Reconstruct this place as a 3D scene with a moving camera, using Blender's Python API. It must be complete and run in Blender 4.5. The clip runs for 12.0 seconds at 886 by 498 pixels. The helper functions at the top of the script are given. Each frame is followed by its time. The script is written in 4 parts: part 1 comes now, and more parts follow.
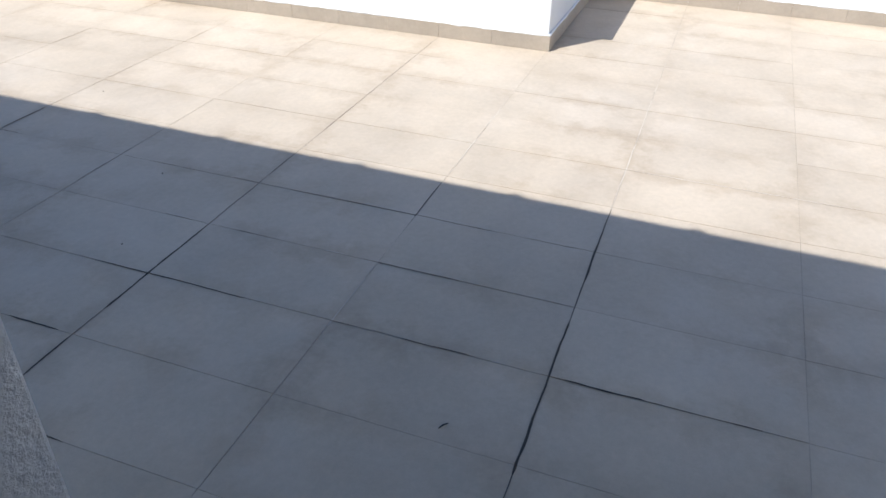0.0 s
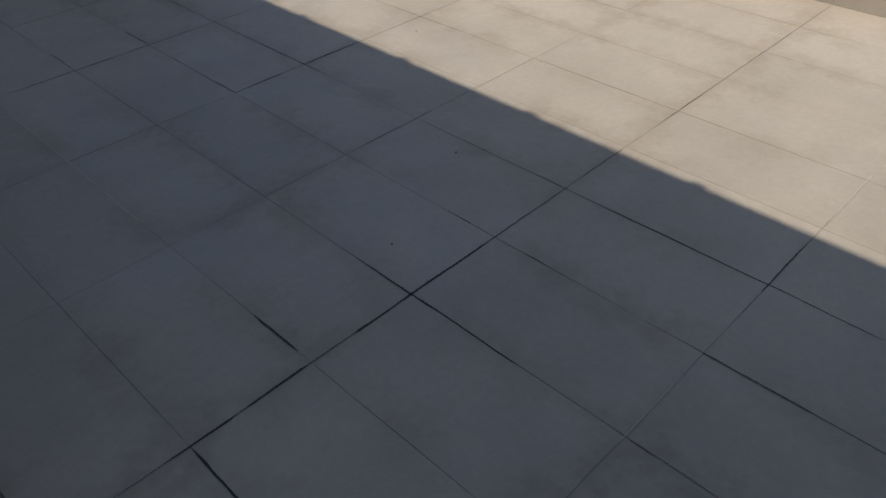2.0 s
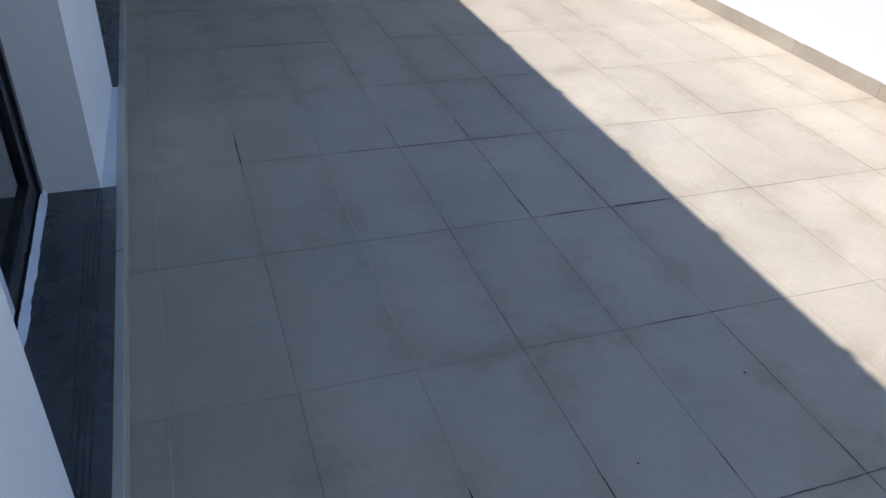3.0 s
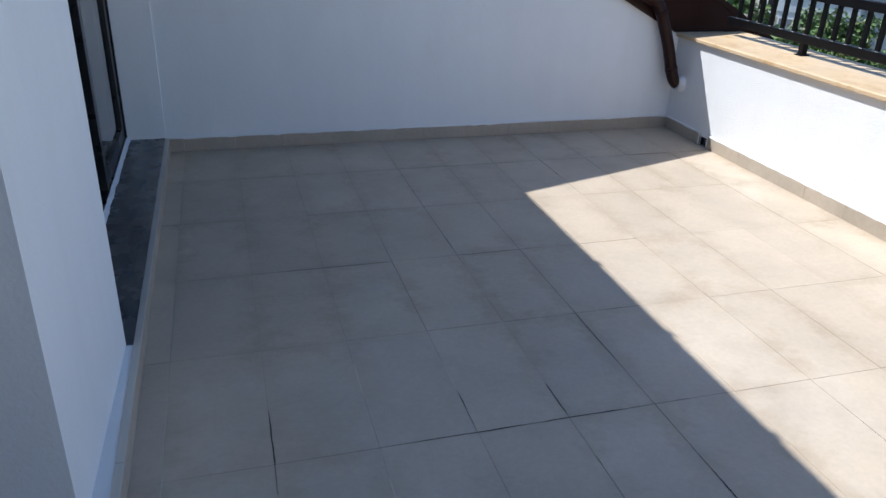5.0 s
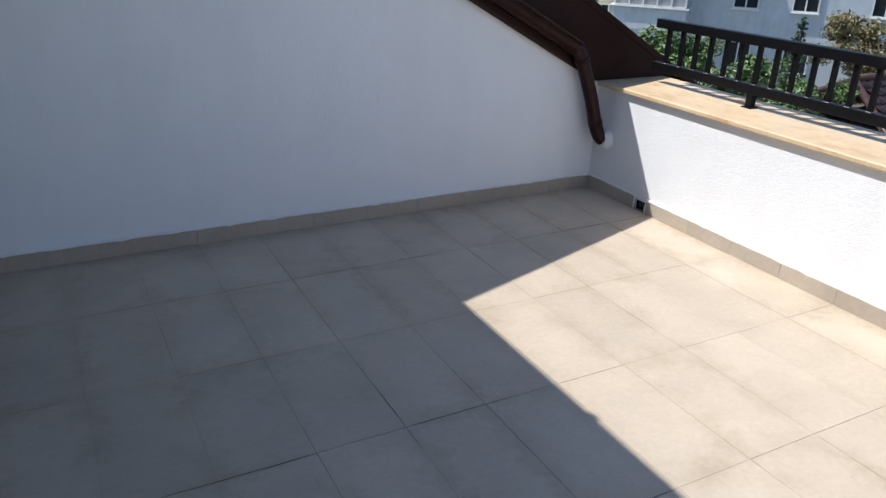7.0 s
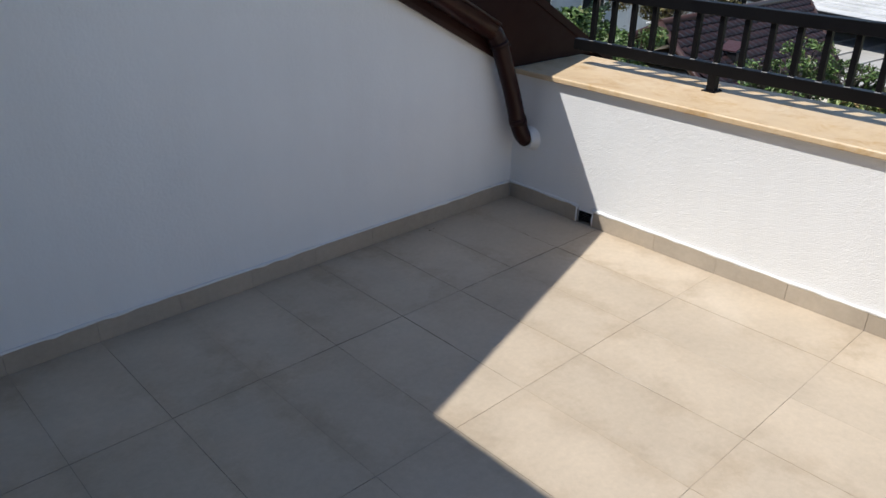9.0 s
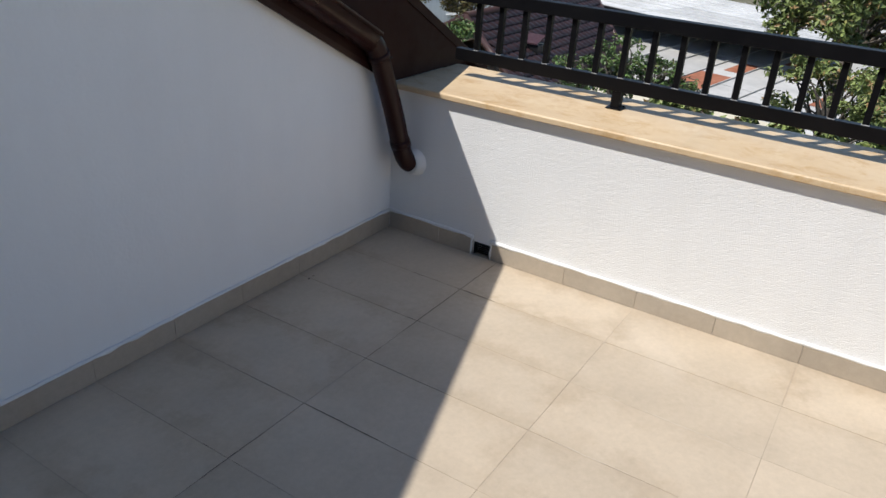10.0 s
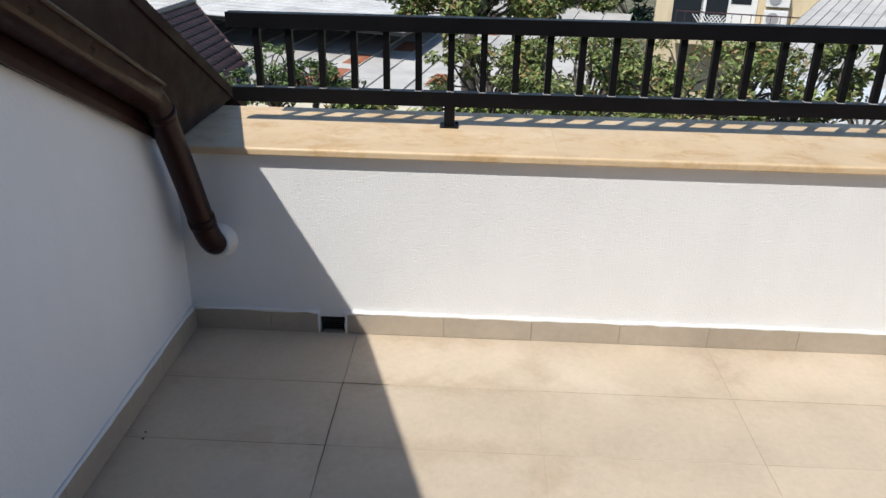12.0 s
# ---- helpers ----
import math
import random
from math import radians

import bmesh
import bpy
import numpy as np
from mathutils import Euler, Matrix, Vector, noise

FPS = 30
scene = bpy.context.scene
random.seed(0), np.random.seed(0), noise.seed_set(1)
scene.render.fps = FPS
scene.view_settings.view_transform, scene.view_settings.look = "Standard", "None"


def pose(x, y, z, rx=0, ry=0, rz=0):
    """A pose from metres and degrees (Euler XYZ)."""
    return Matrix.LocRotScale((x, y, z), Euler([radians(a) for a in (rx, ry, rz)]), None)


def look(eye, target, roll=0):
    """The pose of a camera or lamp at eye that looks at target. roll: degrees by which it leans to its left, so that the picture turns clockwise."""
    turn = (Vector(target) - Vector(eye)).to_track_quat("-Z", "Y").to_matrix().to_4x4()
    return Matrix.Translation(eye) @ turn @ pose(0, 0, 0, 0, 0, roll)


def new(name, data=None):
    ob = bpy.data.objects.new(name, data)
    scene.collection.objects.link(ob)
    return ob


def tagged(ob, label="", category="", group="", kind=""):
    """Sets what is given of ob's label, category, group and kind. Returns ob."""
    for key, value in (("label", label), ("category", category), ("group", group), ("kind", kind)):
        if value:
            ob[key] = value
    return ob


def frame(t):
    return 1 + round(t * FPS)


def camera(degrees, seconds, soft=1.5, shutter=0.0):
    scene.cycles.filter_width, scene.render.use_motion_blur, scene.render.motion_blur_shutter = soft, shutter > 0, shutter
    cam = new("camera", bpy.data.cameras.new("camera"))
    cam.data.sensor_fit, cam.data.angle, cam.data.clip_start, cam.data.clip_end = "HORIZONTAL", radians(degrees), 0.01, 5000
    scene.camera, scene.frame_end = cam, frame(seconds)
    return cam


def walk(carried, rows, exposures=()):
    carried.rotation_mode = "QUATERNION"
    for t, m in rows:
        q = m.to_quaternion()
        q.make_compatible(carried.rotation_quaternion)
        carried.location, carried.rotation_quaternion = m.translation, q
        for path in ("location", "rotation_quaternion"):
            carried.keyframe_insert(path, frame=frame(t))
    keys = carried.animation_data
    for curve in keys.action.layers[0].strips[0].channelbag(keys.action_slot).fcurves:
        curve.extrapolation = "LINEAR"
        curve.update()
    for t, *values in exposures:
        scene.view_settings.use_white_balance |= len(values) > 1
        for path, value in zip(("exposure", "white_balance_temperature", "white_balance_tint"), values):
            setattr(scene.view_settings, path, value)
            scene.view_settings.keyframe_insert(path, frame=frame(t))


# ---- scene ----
cam = camera(60.7, 12.0)
PATH = [
    (0, (-3.505, -5.622, 1.285), (-1.931, -5.054, 0.19), 1.1),
    (0.5, (-3.392, -5.499, 1.278), (-1.892, -4.814, 0.146), 0.2),
    (1, (-3.318, -5.394, 1.289), (-1.839, -4.689, 0.141), -0.7),
    (1.5, (-3.231, -5.313, 1.268), (-1.818, -4.551, 0.076), -0.7),
    (2, (-2.98, -5.207, 1.218), (-1.891, -4.099, -0.041), -1.8),
    (2.5, (-2.765, -5.131, 1.258), (-2.022, -3.776, -0.012), 4.2),
    (3, (-2.867, -4.935, 1.353), (-2.272, -3.399, 0.219), 4.0),
    (3.5, (-2.826, -4.767, 1.392), (-2.322, -3.124, 0.368), 2.2),
    (5.5, (-2.693, -3.841, 1.472), (-2.167, -2.09, 0.659), 2.1),
    (6, (-2.631, -3.548, 1.476), (-2.107, -1.787, 0.684), 2.2),
    (6.5, (-2.64, -3.283, 1.473), (-2.006, -1.556, 0.689), 3.6),
    (7, (-2.681, -3.011, 1.499), (-1.799, -1.4, 0.707), 2.2),
    (9, (-2.46, -1.873, 1.458), (-1.226, -0.561, 0.587), 0.9),
    (9.5, (-2.349, -1.565, 1.444), (-1.044, -0.326, 0.569), 2.2),
    (10, (-2.27, -1.259, 1.432), (-0.725, -0.339, 0.557), 4.2),
    (10.5, (-2.185, -1.012, 1.441), (-0.518, -0.323, 0.578), 2.6),
    (11, (-2.06, -0.785, 1.443), (-0.345, -0.18, 0.611), 1.7),
    (11.5, (-1.984, -0.575, 1.425), (-0.217, -0.133, 0.599), 2.6),
    (12, (-1.96, -0.376, 1.36), (-0.14, -0.308, 0.534), 1.2),
]
EXPOSURES = [(0.0, 0.66, 5800, 10), (0.5, -0.06, 6400, 10), (1.0, -0.24, 6300, 10), (2.0, -0.30, 6200, 10), (2.5, -0.14, 6100, 10), (3.0, 0.56, 5750, 10),
             (3.5, 0.62, 5700, 10), (5.5, 0.68, 5850, 10), (6.5, 0.84, 5950, 11), (7.2, 0.50, 6050, 11), (9.0, 0.28, 6250, 10), (12.0, 0.24, 6350, 10)]
walk(cam, [(t, look(eye, target, roll)) for t, eye, target, roll in PATH], EXPOSURES)

# ---------------------------------------------------------------- light
SUN_X, SUN_Y = -0.52, 0.39          # towards the sun, per metre of height
world = bpy.data.worlds.new("sky")
scene.world = world
world.use_nodes = True
wn = world.node_tree
sky = wn.nodes.new("ShaderNodeTexSky")
sky.sky_type = "NISHITA"
sky.sun_disc = False
sky.ozone_density, sky.dust_density = 1.9, 0.4
sky.sun_elevation = math.atan2(1.0, math.hypot(SUN_X, SUN_Y))
sky.sun_rotation = math.atan2(SUN_X, SUN_Y)
wn.links.new(sky.outputs[0], wn.nodes["Background"].inputs[0])
wn.nodes["Background"].inputs[1].default_value = 0.108
sun = new("sun", bpy.data.lights.new("sun", "SUN"))
sun.data.energy, sun.data.angle, sun.data.color = 4.0, radians(0.5), (1.0, 0.95, 0.875)
sun.matrix_world = look((SUN_X * 20, SUN_Y * 20, 20), (0, 0, 0))


# ---------------------------------------------------------------- materials
class Mat:
    """A node material with a Principled shader and a few ways to wire it."""

    def __init__(self, name, colour, rough=0.6, metal=0.0, spec=0.5):
        self.m = bpy.data.materials.new(name)
        self.m.use_nodes = True
        self.t = self.m.node_tree
        self.b = self.t.nodes["Principled BSDF"]
        self.b.inputs["Base Color"].default_value = (*colour, 1)
        self.b.inputs["Roughness"].default_value = rough
        self.b.inputs["Metallic"].default_value = metal
        self.b.inputs["Specular IOR Level"].default_value = spec
        self.co = self.t.nodes.new("ShaderNodeTexCoord").outputs["Object"]
        self.col = None
        self.height = None
        geo = self.t.nodes.new("ShaderNodeNewGeometry")
        self.pos = geo.outputs["Position"]
        self.island = geo.outputs["Random Per Island"]

    def noise(self, scale, detail=4, rough=0.6, stretch=(1, 1, 1), world=True, distort=0.0):
        mp = self.t.nodes.new("ShaderNodeMapping")
        mp.inputs["Scale"].default_value = stretch
        self.t.links.new(self.pos if world else self.co, mp.inputs[0])
        n = self.t.nodes.new("ShaderNodeTexNoise")
        n.inputs["Scale"].default_value = scale
        n.inputs["Detail"].default_value = detail
        n.inputs["Roughness"].default_value = rough
        n.inputs["Distortion"].default_value = distort
        self.t.links.new(mp.outputs[0], n.inputs["Vector"])
        return n.outputs["Fac"]

    def random(self):
        return self.t.nodes.new("ShaderNodeObjectInfo").outputs["Random"]

    def ramp(self, fac, stops):
        r = self.t.nodes.new("ShaderNodeValToRGB")
        e = r.color_ramp.elements
        while len(e) < len(stops):
            e.new(0.5)
        for k, (p, c) in zip(e, stops):
            k.position, k.color = p, (*c, 1) if len(c) == 3 else c
        self.t.links.new(fac, r.inputs[0])
        return r.outputs[0]

    def mix(self, fac, a, b, mode="MIX"):
        x = self.t.nodes.new("ShaderNodeMix")
        x.data_type, x.blend_type = "RGBA", mode
        for sock, v in ((x.inputs["Factor"], fac), (x.inputs["A"], a), (x.inputs["B"], b)):
            if isinstance(v, (int, float)):
                sock.default_value = v
            elif isinstance(v, tuple):
                sock.default_value = (*v, 1)
            else:
                self.t.links.new(v, sock)
        return x.outputs["Result"]

    def rim(self, half_x, half_y, wobble):
        """How near a point lies to the rim of its own piece: 0 in the middle, 1 at the rim."""
        sep = self.t.nodes.new("ShaderNodeSeparateXYZ")
        self.t.links.new(self.co, sep.inputs[0])
        outs = []
        for sock, half in ((sep.outputs[0], half_x), (sep.outputs[1], half_y)):
            m = self.math("ABSOLUTE", sock, 0.0)
            outs.append(self.math("SUBTRACT", m, half - 0.1))
        m = self.math("MULTIPLY", self.math("MAXIMUM", outs[0], outs[1]), 10.0)
        w = self.math("MULTIPLY", self.math("SUBTRACT", self.noise(9, 4, 0.65), 0.5), wobble)
        return self.math("ADD", m, w)

    def math(self, op, a, b):
        n = self.t.nodes.new("ShaderNodeMath")
        n.operation = op
        for sock, v in ((n.inputs[0], a), (n.inputs[1], b)):
            if isinstance(v, (int, float)):
                sock.default_value = v
            else:
                self.t.links.new(v, sock)
        return n.outputs[0]

    def colour(self, c):
        self.t.links.new(c, self.b.inputs["Base Color"])
        return self

    def rough(self, fac, lo, hi):
        self.t.links.new(self.ramp(fac, [(0.3, (lo,) * 3), (0.7, (hi,) * 3)]), self.b.inputs["Roughness"])
        return self

    def bump(self, fac, dist, strength=1.0):
        n = self.t.nodes.new("ShaderNodeBump")
        n.inputs["Distance"].default_value = dist
        n.inputs["Strength"].default_value = strength
        self.t.links.new(fac, n.inputs["Height"])
        if self.height is not None:
            self.t.links.new(self.height, n.inputs["Normal"])
        self.height = n.outputs[0]
        self.t.links.new(self.height, self.b.inputs["Normal"])
        return self


def grey(v):
    return (v, v, v)


def m_floor_tile(name, base, vary, dirty_rim=False):
    a = Mat(name, base, 0.42)
    lo = tuple(c * 0.87 for c in base)
    hi = tuple(min(1, c * 1.06) for c in base)
    cloud = a.ramp(a.noise(2.6, 5, 0.6, (1, 1, 1)), [(0.3, lo), (0.7, hi)])
    fine = a.ramp(a.noise(45, 5, 0.7), [(0.3, grey(0.93)), (0.7, grey(1.05))])
    c = a.mix(1.0, cloud, fine, "MULTIPLY")
    each = a.ramp(a.random(), [(0.0, grey(1 - vary)), (1.0, grey(1 + vary))])
    c = a.mix(1.0, c, each, "MULTIPLY")
    dust = a.ramp(a.noise(1.1, 6, 0.7, (1, 1, 1), True, 0.6), [(0.52, grey(0)), (0.75, grey(1))])
    c = a.mix(a.mix(1.0, dust, grey(0.16), "MULTIPLY"), c, (0.80, 0.74, 0.66))
    if dirty_rim:
        # brownish dirt washed towards the joints, patchy from tile to tile
        rim = a.ramp(a.rim(0.15, 0.30, 3.6), [(0.2, grey(1.0)), (1.05, (0.85, 0.82, 0.78))])
        some = a.ramp(a.noise(1.6, 3, 0.6), [(0.38, grey(0.0)), (0.60, grey(1.0))])
        c = a.mix(1.0, c, a.mix(some, grey(1.0), rim), "MULTIPLY")
    a.colour(c)
    a.rough(a.noise(3.5, 4), 0.36, 0.58)
    a.bump(a.noise(160, 3), 0.0006, 0.5)
    return a.m


def m_plaster(name, base, grain, depth, stain=0.06):
    a = Mat(name, base, 0.85, spec=0.3)
    lo = tuple(c * (1 - stain) for c in base)
    c = a.ramp(a.noise(1.3, 5, 0.65), [(0.3, lo), (0.65, base)])
    drip = a.ramp(a.noise(5, 4, 0.6, (1, 1, 0.18)), [(0.35, grey(1 - stain * 0.7)), (0.6, grey(1.0))])
    a.colour(a.mix(1.0, c, drip, "MULTIPLY"))
    a.bump(a.noise(grain, 3, 0.6), depth)
    a.bump(a.noise(grain * 0.45, 2, 0.5), depth * 0.5)
    a.bump(a.noise(6, 3), depth * 1.5, 0.6)
    return a.m


def m_grout():
    a = Mat("grout", (0.3, 0.27, 0.23), 0.9)
    n = a.noise(0.75, 3, 0.6)
    c = a.ramp(n, [(0.34, (0.14, 0.12, 0.095)), (0.45, (0.38, 0.32, 0.25)), (0.64, (0.50, 0.43, 0.345))])
    a.colour(c)
    a.bump(a.noise(300, 2), 0.001)
    return a.m


def m_stone():
    a = Mat("travertine", (0.62, 0.49, 0.33), 0.5)
    v = a.noise(4.5, 7, 0.72, (1, 0.7, 1), True, 0.7)
    c = a.ramp(v, [(0.28, (0.56, 0.405, 0.235)), (0.5, (0.64, 0.48, 0.295)), (0.72, (0.70, 0.555, 0.365))])
    s = a.ramp(a.noise(8, 7, 0.8, (1, 0.8, 1), True, 0.5), [(0.50, grey(1.0)), (0.68, (0.78, 0.65, 0.45))])
    c = a.mix(1.0, c, s, "MULTIPLY")
    c = a.mix(1.0, c, a.ramp(a.random(), [(0, grey(0.95)), (1, grey(1.05))]), "MULTIPLY")
    a.colour(c)
    a.rough(a.noise(5, 4), 0.35, 0.6)
    a.bump(a.noise(70, 5, 0.7), 0.0012)
    return a.m


def m_metal_paint(name, base, rough, dust=(0.3, 0.28, 0.25), amount=0.12, metal=0.0, spec=0.5):
    a = Mat(name, base, rough, metal, spec)
    d = a.ramp(a.noise(7, 6, 0.7), [(0.5, grey(0)), (0.8, grey(amount))])
    a.colour(a.mix(d, base, dust))
    a.rough(a.noise(11, 5), rough * 0.75, min(1, rough * 1.35))
    a.bump(a.noise(60, 3), 0.0005, 0.6)
    return a.m


def m_granite():
    a = Mat("granite", (0.08, 0.08, 0.085), 0.28)
    s = a.ramp(a.noise(240, 2, 0.7), [(0.40, (0.055, 0.056, 0.060)), (0.62, (0.085, 0.086, 0.09)), (0.85, (0.15, 0.15, 0.15))])
    d = a.ramp(a.noise(3.5, 6, 0.7, (1, 0.5, 1), True, 0.8), [(0.36, grey(0.05)), (0.75, grey(0.36))])
    c = a.mix(d, s, (0.30, 0.29, 0.27))
    w = a.ramp(a.noise(11, 5, 0.7, (1, 0.25, 1), True, 1.2), [(0.62, grey(0.0)), (0.72, grey(0.22))])
    a.colour(a.mix(w, c, (0.42, 0.41, 0.39)))
    a.rough(a.noise(8, 4), 0.16, 0.40)
    return a.m


def m_glass(name, tint):
    a = Mat(name, tint, 0.02)
    a.b.inputs["Transmission Weight"].default_value = 1.0
    a.b.inputs["IOR"].default_value = 1.5
    return a.m


def m_leaf(name, dark, light, dry):
    a = Mat(name, light, 0.5)
    c = a.ramp(a.island, [(0.0, dark), (0.45, light), (0.86, tuple(min(1, v * 1.5) for v in light)), (0.95, dry)])
    c = a.mix(1.0, c, a.ramp(a.noise(1.2, 3), [(0.3, grey(0.75)), (0.7, grey(1.15))]), "MULTIPLY")
    a.colour(c)
    a.b.inputs["Transmission Weight"].default_value = 0.0
    a.b.inputs["Subsurface Weight"].default_value = 0.0
    return a.m


def m_bark():
    a = Mat("bark", (0.16, 0.13, 0.10), 0.9)
    a.colour(a.ramp(a.noise(14, 6, 0.7, (1, 1, 0.25)), [(0.3, (0.05, 0.04, 0.032)), (0.7, (0.15, 0.13, 0.105))]))
    a.bump(a.noise(25, 5, 0.7, (1, 1, 0.25)), 0.02)
    return a.m


def m_sheet_roof(name, base, rust):
    a = Mat(name, base, 0.78, 0.0, 0.25)
    c = a.ramp(a.noise(0.8, 6, 0.7), [(0.3, tuple(v * 0.8 for v in base)), (0.7, tuple(min(1, v * 1.12) for v in base))])
    c = a.mix(1.0, c, a.ramp(a.random(), [(0, grey(0.86)), (1, grey(1.08))]), "MULTIPLY")
    r = a.ramp(a.noise(1.7, 7, 0.75, (1, 1, 1), True, 0.7), [(0.60, grey(0)), (0.70, grey(rust))])
    a.colour(a.mix(r, c, (0.30, 0.20, 0.13)))
    a.bump(a.noise(4, 4), 0.01, 0.5)
    return a.m


def m_rust():
    a = Mat("rust", (0.30, 0.11, 0.06), 0.85)
    a.colour(a.ramp(a.noise(3, 6, 0.7), [(0.3, (0.22, 0.075, 0.04)), (0.6, (0.36, 0.14, 0.075)), (0.85, (0.48, 0.36, 0.27))]))
    return a.m


def m_roof_tile():
    a = Mat("roof_tile", (0.05, 0.03, 0.03), 0.36, 0.0, 0.4)
    c = a.ramp(a.random(), [(0, (0.038, 0.019, 0.016)), (1, (0.062, 0.032, 0.027))])
    a.colour(a.mix(1.0, c, a.ramp(a.noise(9, 5), [(0.3, grey(0.8)), (0.7, grey(1.2))]), "MULTIPLY"))
    a.bump(a.noise(60, 4), 0.001)
    return a.m


def m_ground():
    a = Mat("ground", (0.16, 0.14, 0.10), 0.95)
    a.colour(a.ramp(a.noise(0.6, 7, 0.7), [(0.3, (0.05, 0.07, 0.03)), (0.5, (0.13, 0.12, 0.07)), (0.7, (0.24, 0.21, 0.17))]))
    a.bump(a.noise(5, 6), 0.05)
    return a.m


TILE = m_floor_tile("floor_tile", (0.525, 0.435, 0.326), 0.035, True)
SKIRT = m_floor_tile("skirting_tile", (0.44, 0.375, 0.295), 0.03)
GROUT = m_grout()
WHITE = m_plaster("white_smooth_plaster", (0.89, 0.89, 0.88), 90, 0.0010, 0.04)
ROUGH = m_plaster("white_rough_plaster", (0.83, 0.83, 0.82), 190, 0.0021, 0.04)
CAULK = m_plaster("white_caulk", (0.82, 0.82, 0.80), 60, 0.002)
# paler beige that stands for light on the kerb's edge
KERB_LIT = m_plaster("beige_lit_edge", (0.60, 0.55, 0.47), 60, 0.002)
STONE = m_stone()
BLACK = m_metal_paint("black_painted_steel", (0.0055, 0.0055, 0.0065), 0.38, (0.09, 0.085, 0.08), 0.03, 0.0, 0.12)
WELD = m_metal_paint("bare_weld", (0.42, 0.42, 0.42), 0.5)
BROWN = m_metal_paint("brown_sheet_metal", (0.023, 0.0075, 0.0064), 0.45, (0.06, 0.033, 0.028), 0.08, 0.0, 0.12)
GUTTER = m_metal_paint("brown_gutter_plastic", (0.026, 0.0085, 0.0068), 0.34, (0.07, 0.035, 0.03), 0.03, 0.0, 0.20)
GRANITE = m_granite()
ALU = m_metal_paint("black_aluminium", (0.010, 0.010, 0.011), 0.3, (0.12, 0.12, 0.12), 0.10)
FILM = m_metal_paint("white_protective_film", (0.72, 0.75, 0.80), 0.45)
GLASS = m_glass("door_glass", (0.62, 0.66, 0.66))
ROOM = m_plaster("room_paint", (0.45, 0.45, 0.44), 60, 0.001)
SOFFIT = m_metal_paint("brown_stained_boards", (0.06, 0.032, 0.02), 0.6)
DARK = m_metal_paint("black_plastic", (0.006, 0.006, 0.007), 0.5, (0.1, 0.1, 0.1), 0.05)
PVC = m_metal_paint("white_pvc", (0.78, 0.78, 0.76), 0.45, (0.5, 0.48, 0.44), 0.15)
LEAF_A = m_leaf("walnut_leaf", (0.070, 0.100, 0.026), (0.165, 0.205, 0.060), (0.30, 0.19, 0.08))
LEAF_B = m_leaf("garden_leaf", (0.040, 0.080, 0.020), (0.095, 0.160, 0.040), (0.17, 0.18, 0.06))
LEAF_C = m_leaf("fir_needle", (0.015, 0.035, 0.018), (0.030, 0.065, 0.032), (0.04, 0.07, 0.03))
LEAF_D = m_leaf("dry_leaf", (0.070, 0.075, 0.022), (0.150, 0.130, 0.045), (0.25, 0.16, 0.07))
BARK = m_bark()
SHEET = m_sheet_roof("grey_sheet_metal", (0.49, 0.48, 0.455), 0.25)
PALE = m_sheet_roof("pale_sheet_metal", (0.57, 0.57, 0.56), 0.0)
RUST = m_rust()
RTILE = m_roof_tile()
GROUND = m_ground()
CREAM = m_plaster("cream_render", (0.66, 0.60, 0.46), 25, 0.004, 0.1)
YELLOW = m_plaster("yellow_render", (0.72, 0.60, 0.40), 25, 0.004, 0.1)
BLUE = m_plaster("pale_blue_render", (0.60, 0.645, 0.67), 25, 0.004, 0.12)
PANE = Mat("window_pane", (0.02, 0.025, 0.03), 0.08).m
CURTAIN = m_plaster("grey_curtain", (0.35, 0.35, 0.36), 20, 0.01)
IRON = m_metal_paint("brown_iron", (0.05, 0.02, 0.025), 0.5)


# ---------------------------------------------------------------- mesh helpers
def box(bm, x0, x1, y0, y1, z0, z1, bevel=0.0):
    vs = [bm.verts.new((x, y, z)) for z in (z0, z1) for y in (y0, y1) for x in (x0, x1)]
    fs = [bm.faces.new([vs[i] for i in q]) for q in ((0, 2, 3, 1), (4, 5, 7, 6), (0, 1, 5, 4), (2, 6, 7, 3), (0, 4, 6, 2), (1, 3, 7, 5))]
    if bevel:
        es = {e for f in fs for e in f.edges}
        bmesh.ops.bevel(bm, geom=list(es), offset=bevel, segments=2, affect="EDGES", profile=0.6)
    return bm


def bx(x0, x1, y0, y1, z0, z1, bevel=0.0):
    return box(bmesh.new(), min(x0, x1), max(x0, x1), min(y0, y1), max(y0, y1), min(z0, z1), max(z0, z1), bevel)


def prism(bm, outline, y0, y1):
    """An outline in x and z, pulled from y0 to y1."""
    a = [bm.verts.new((x, y0, z)) for x, z in outline]
    b = [bm.verts.new((x, y1, z)) for x, z in outline]
    n = len(a)
    bm.faces.new(a)
    bm.faces.new(b[::-1])
    for i in range(n):
        bm.faces.new((a[i], b[i], b[(i + 1) % n], a[(i + 1) % n]))
    bmesh.ops.recalc_face_normals(bm, faces=bm.faces)
    return bm


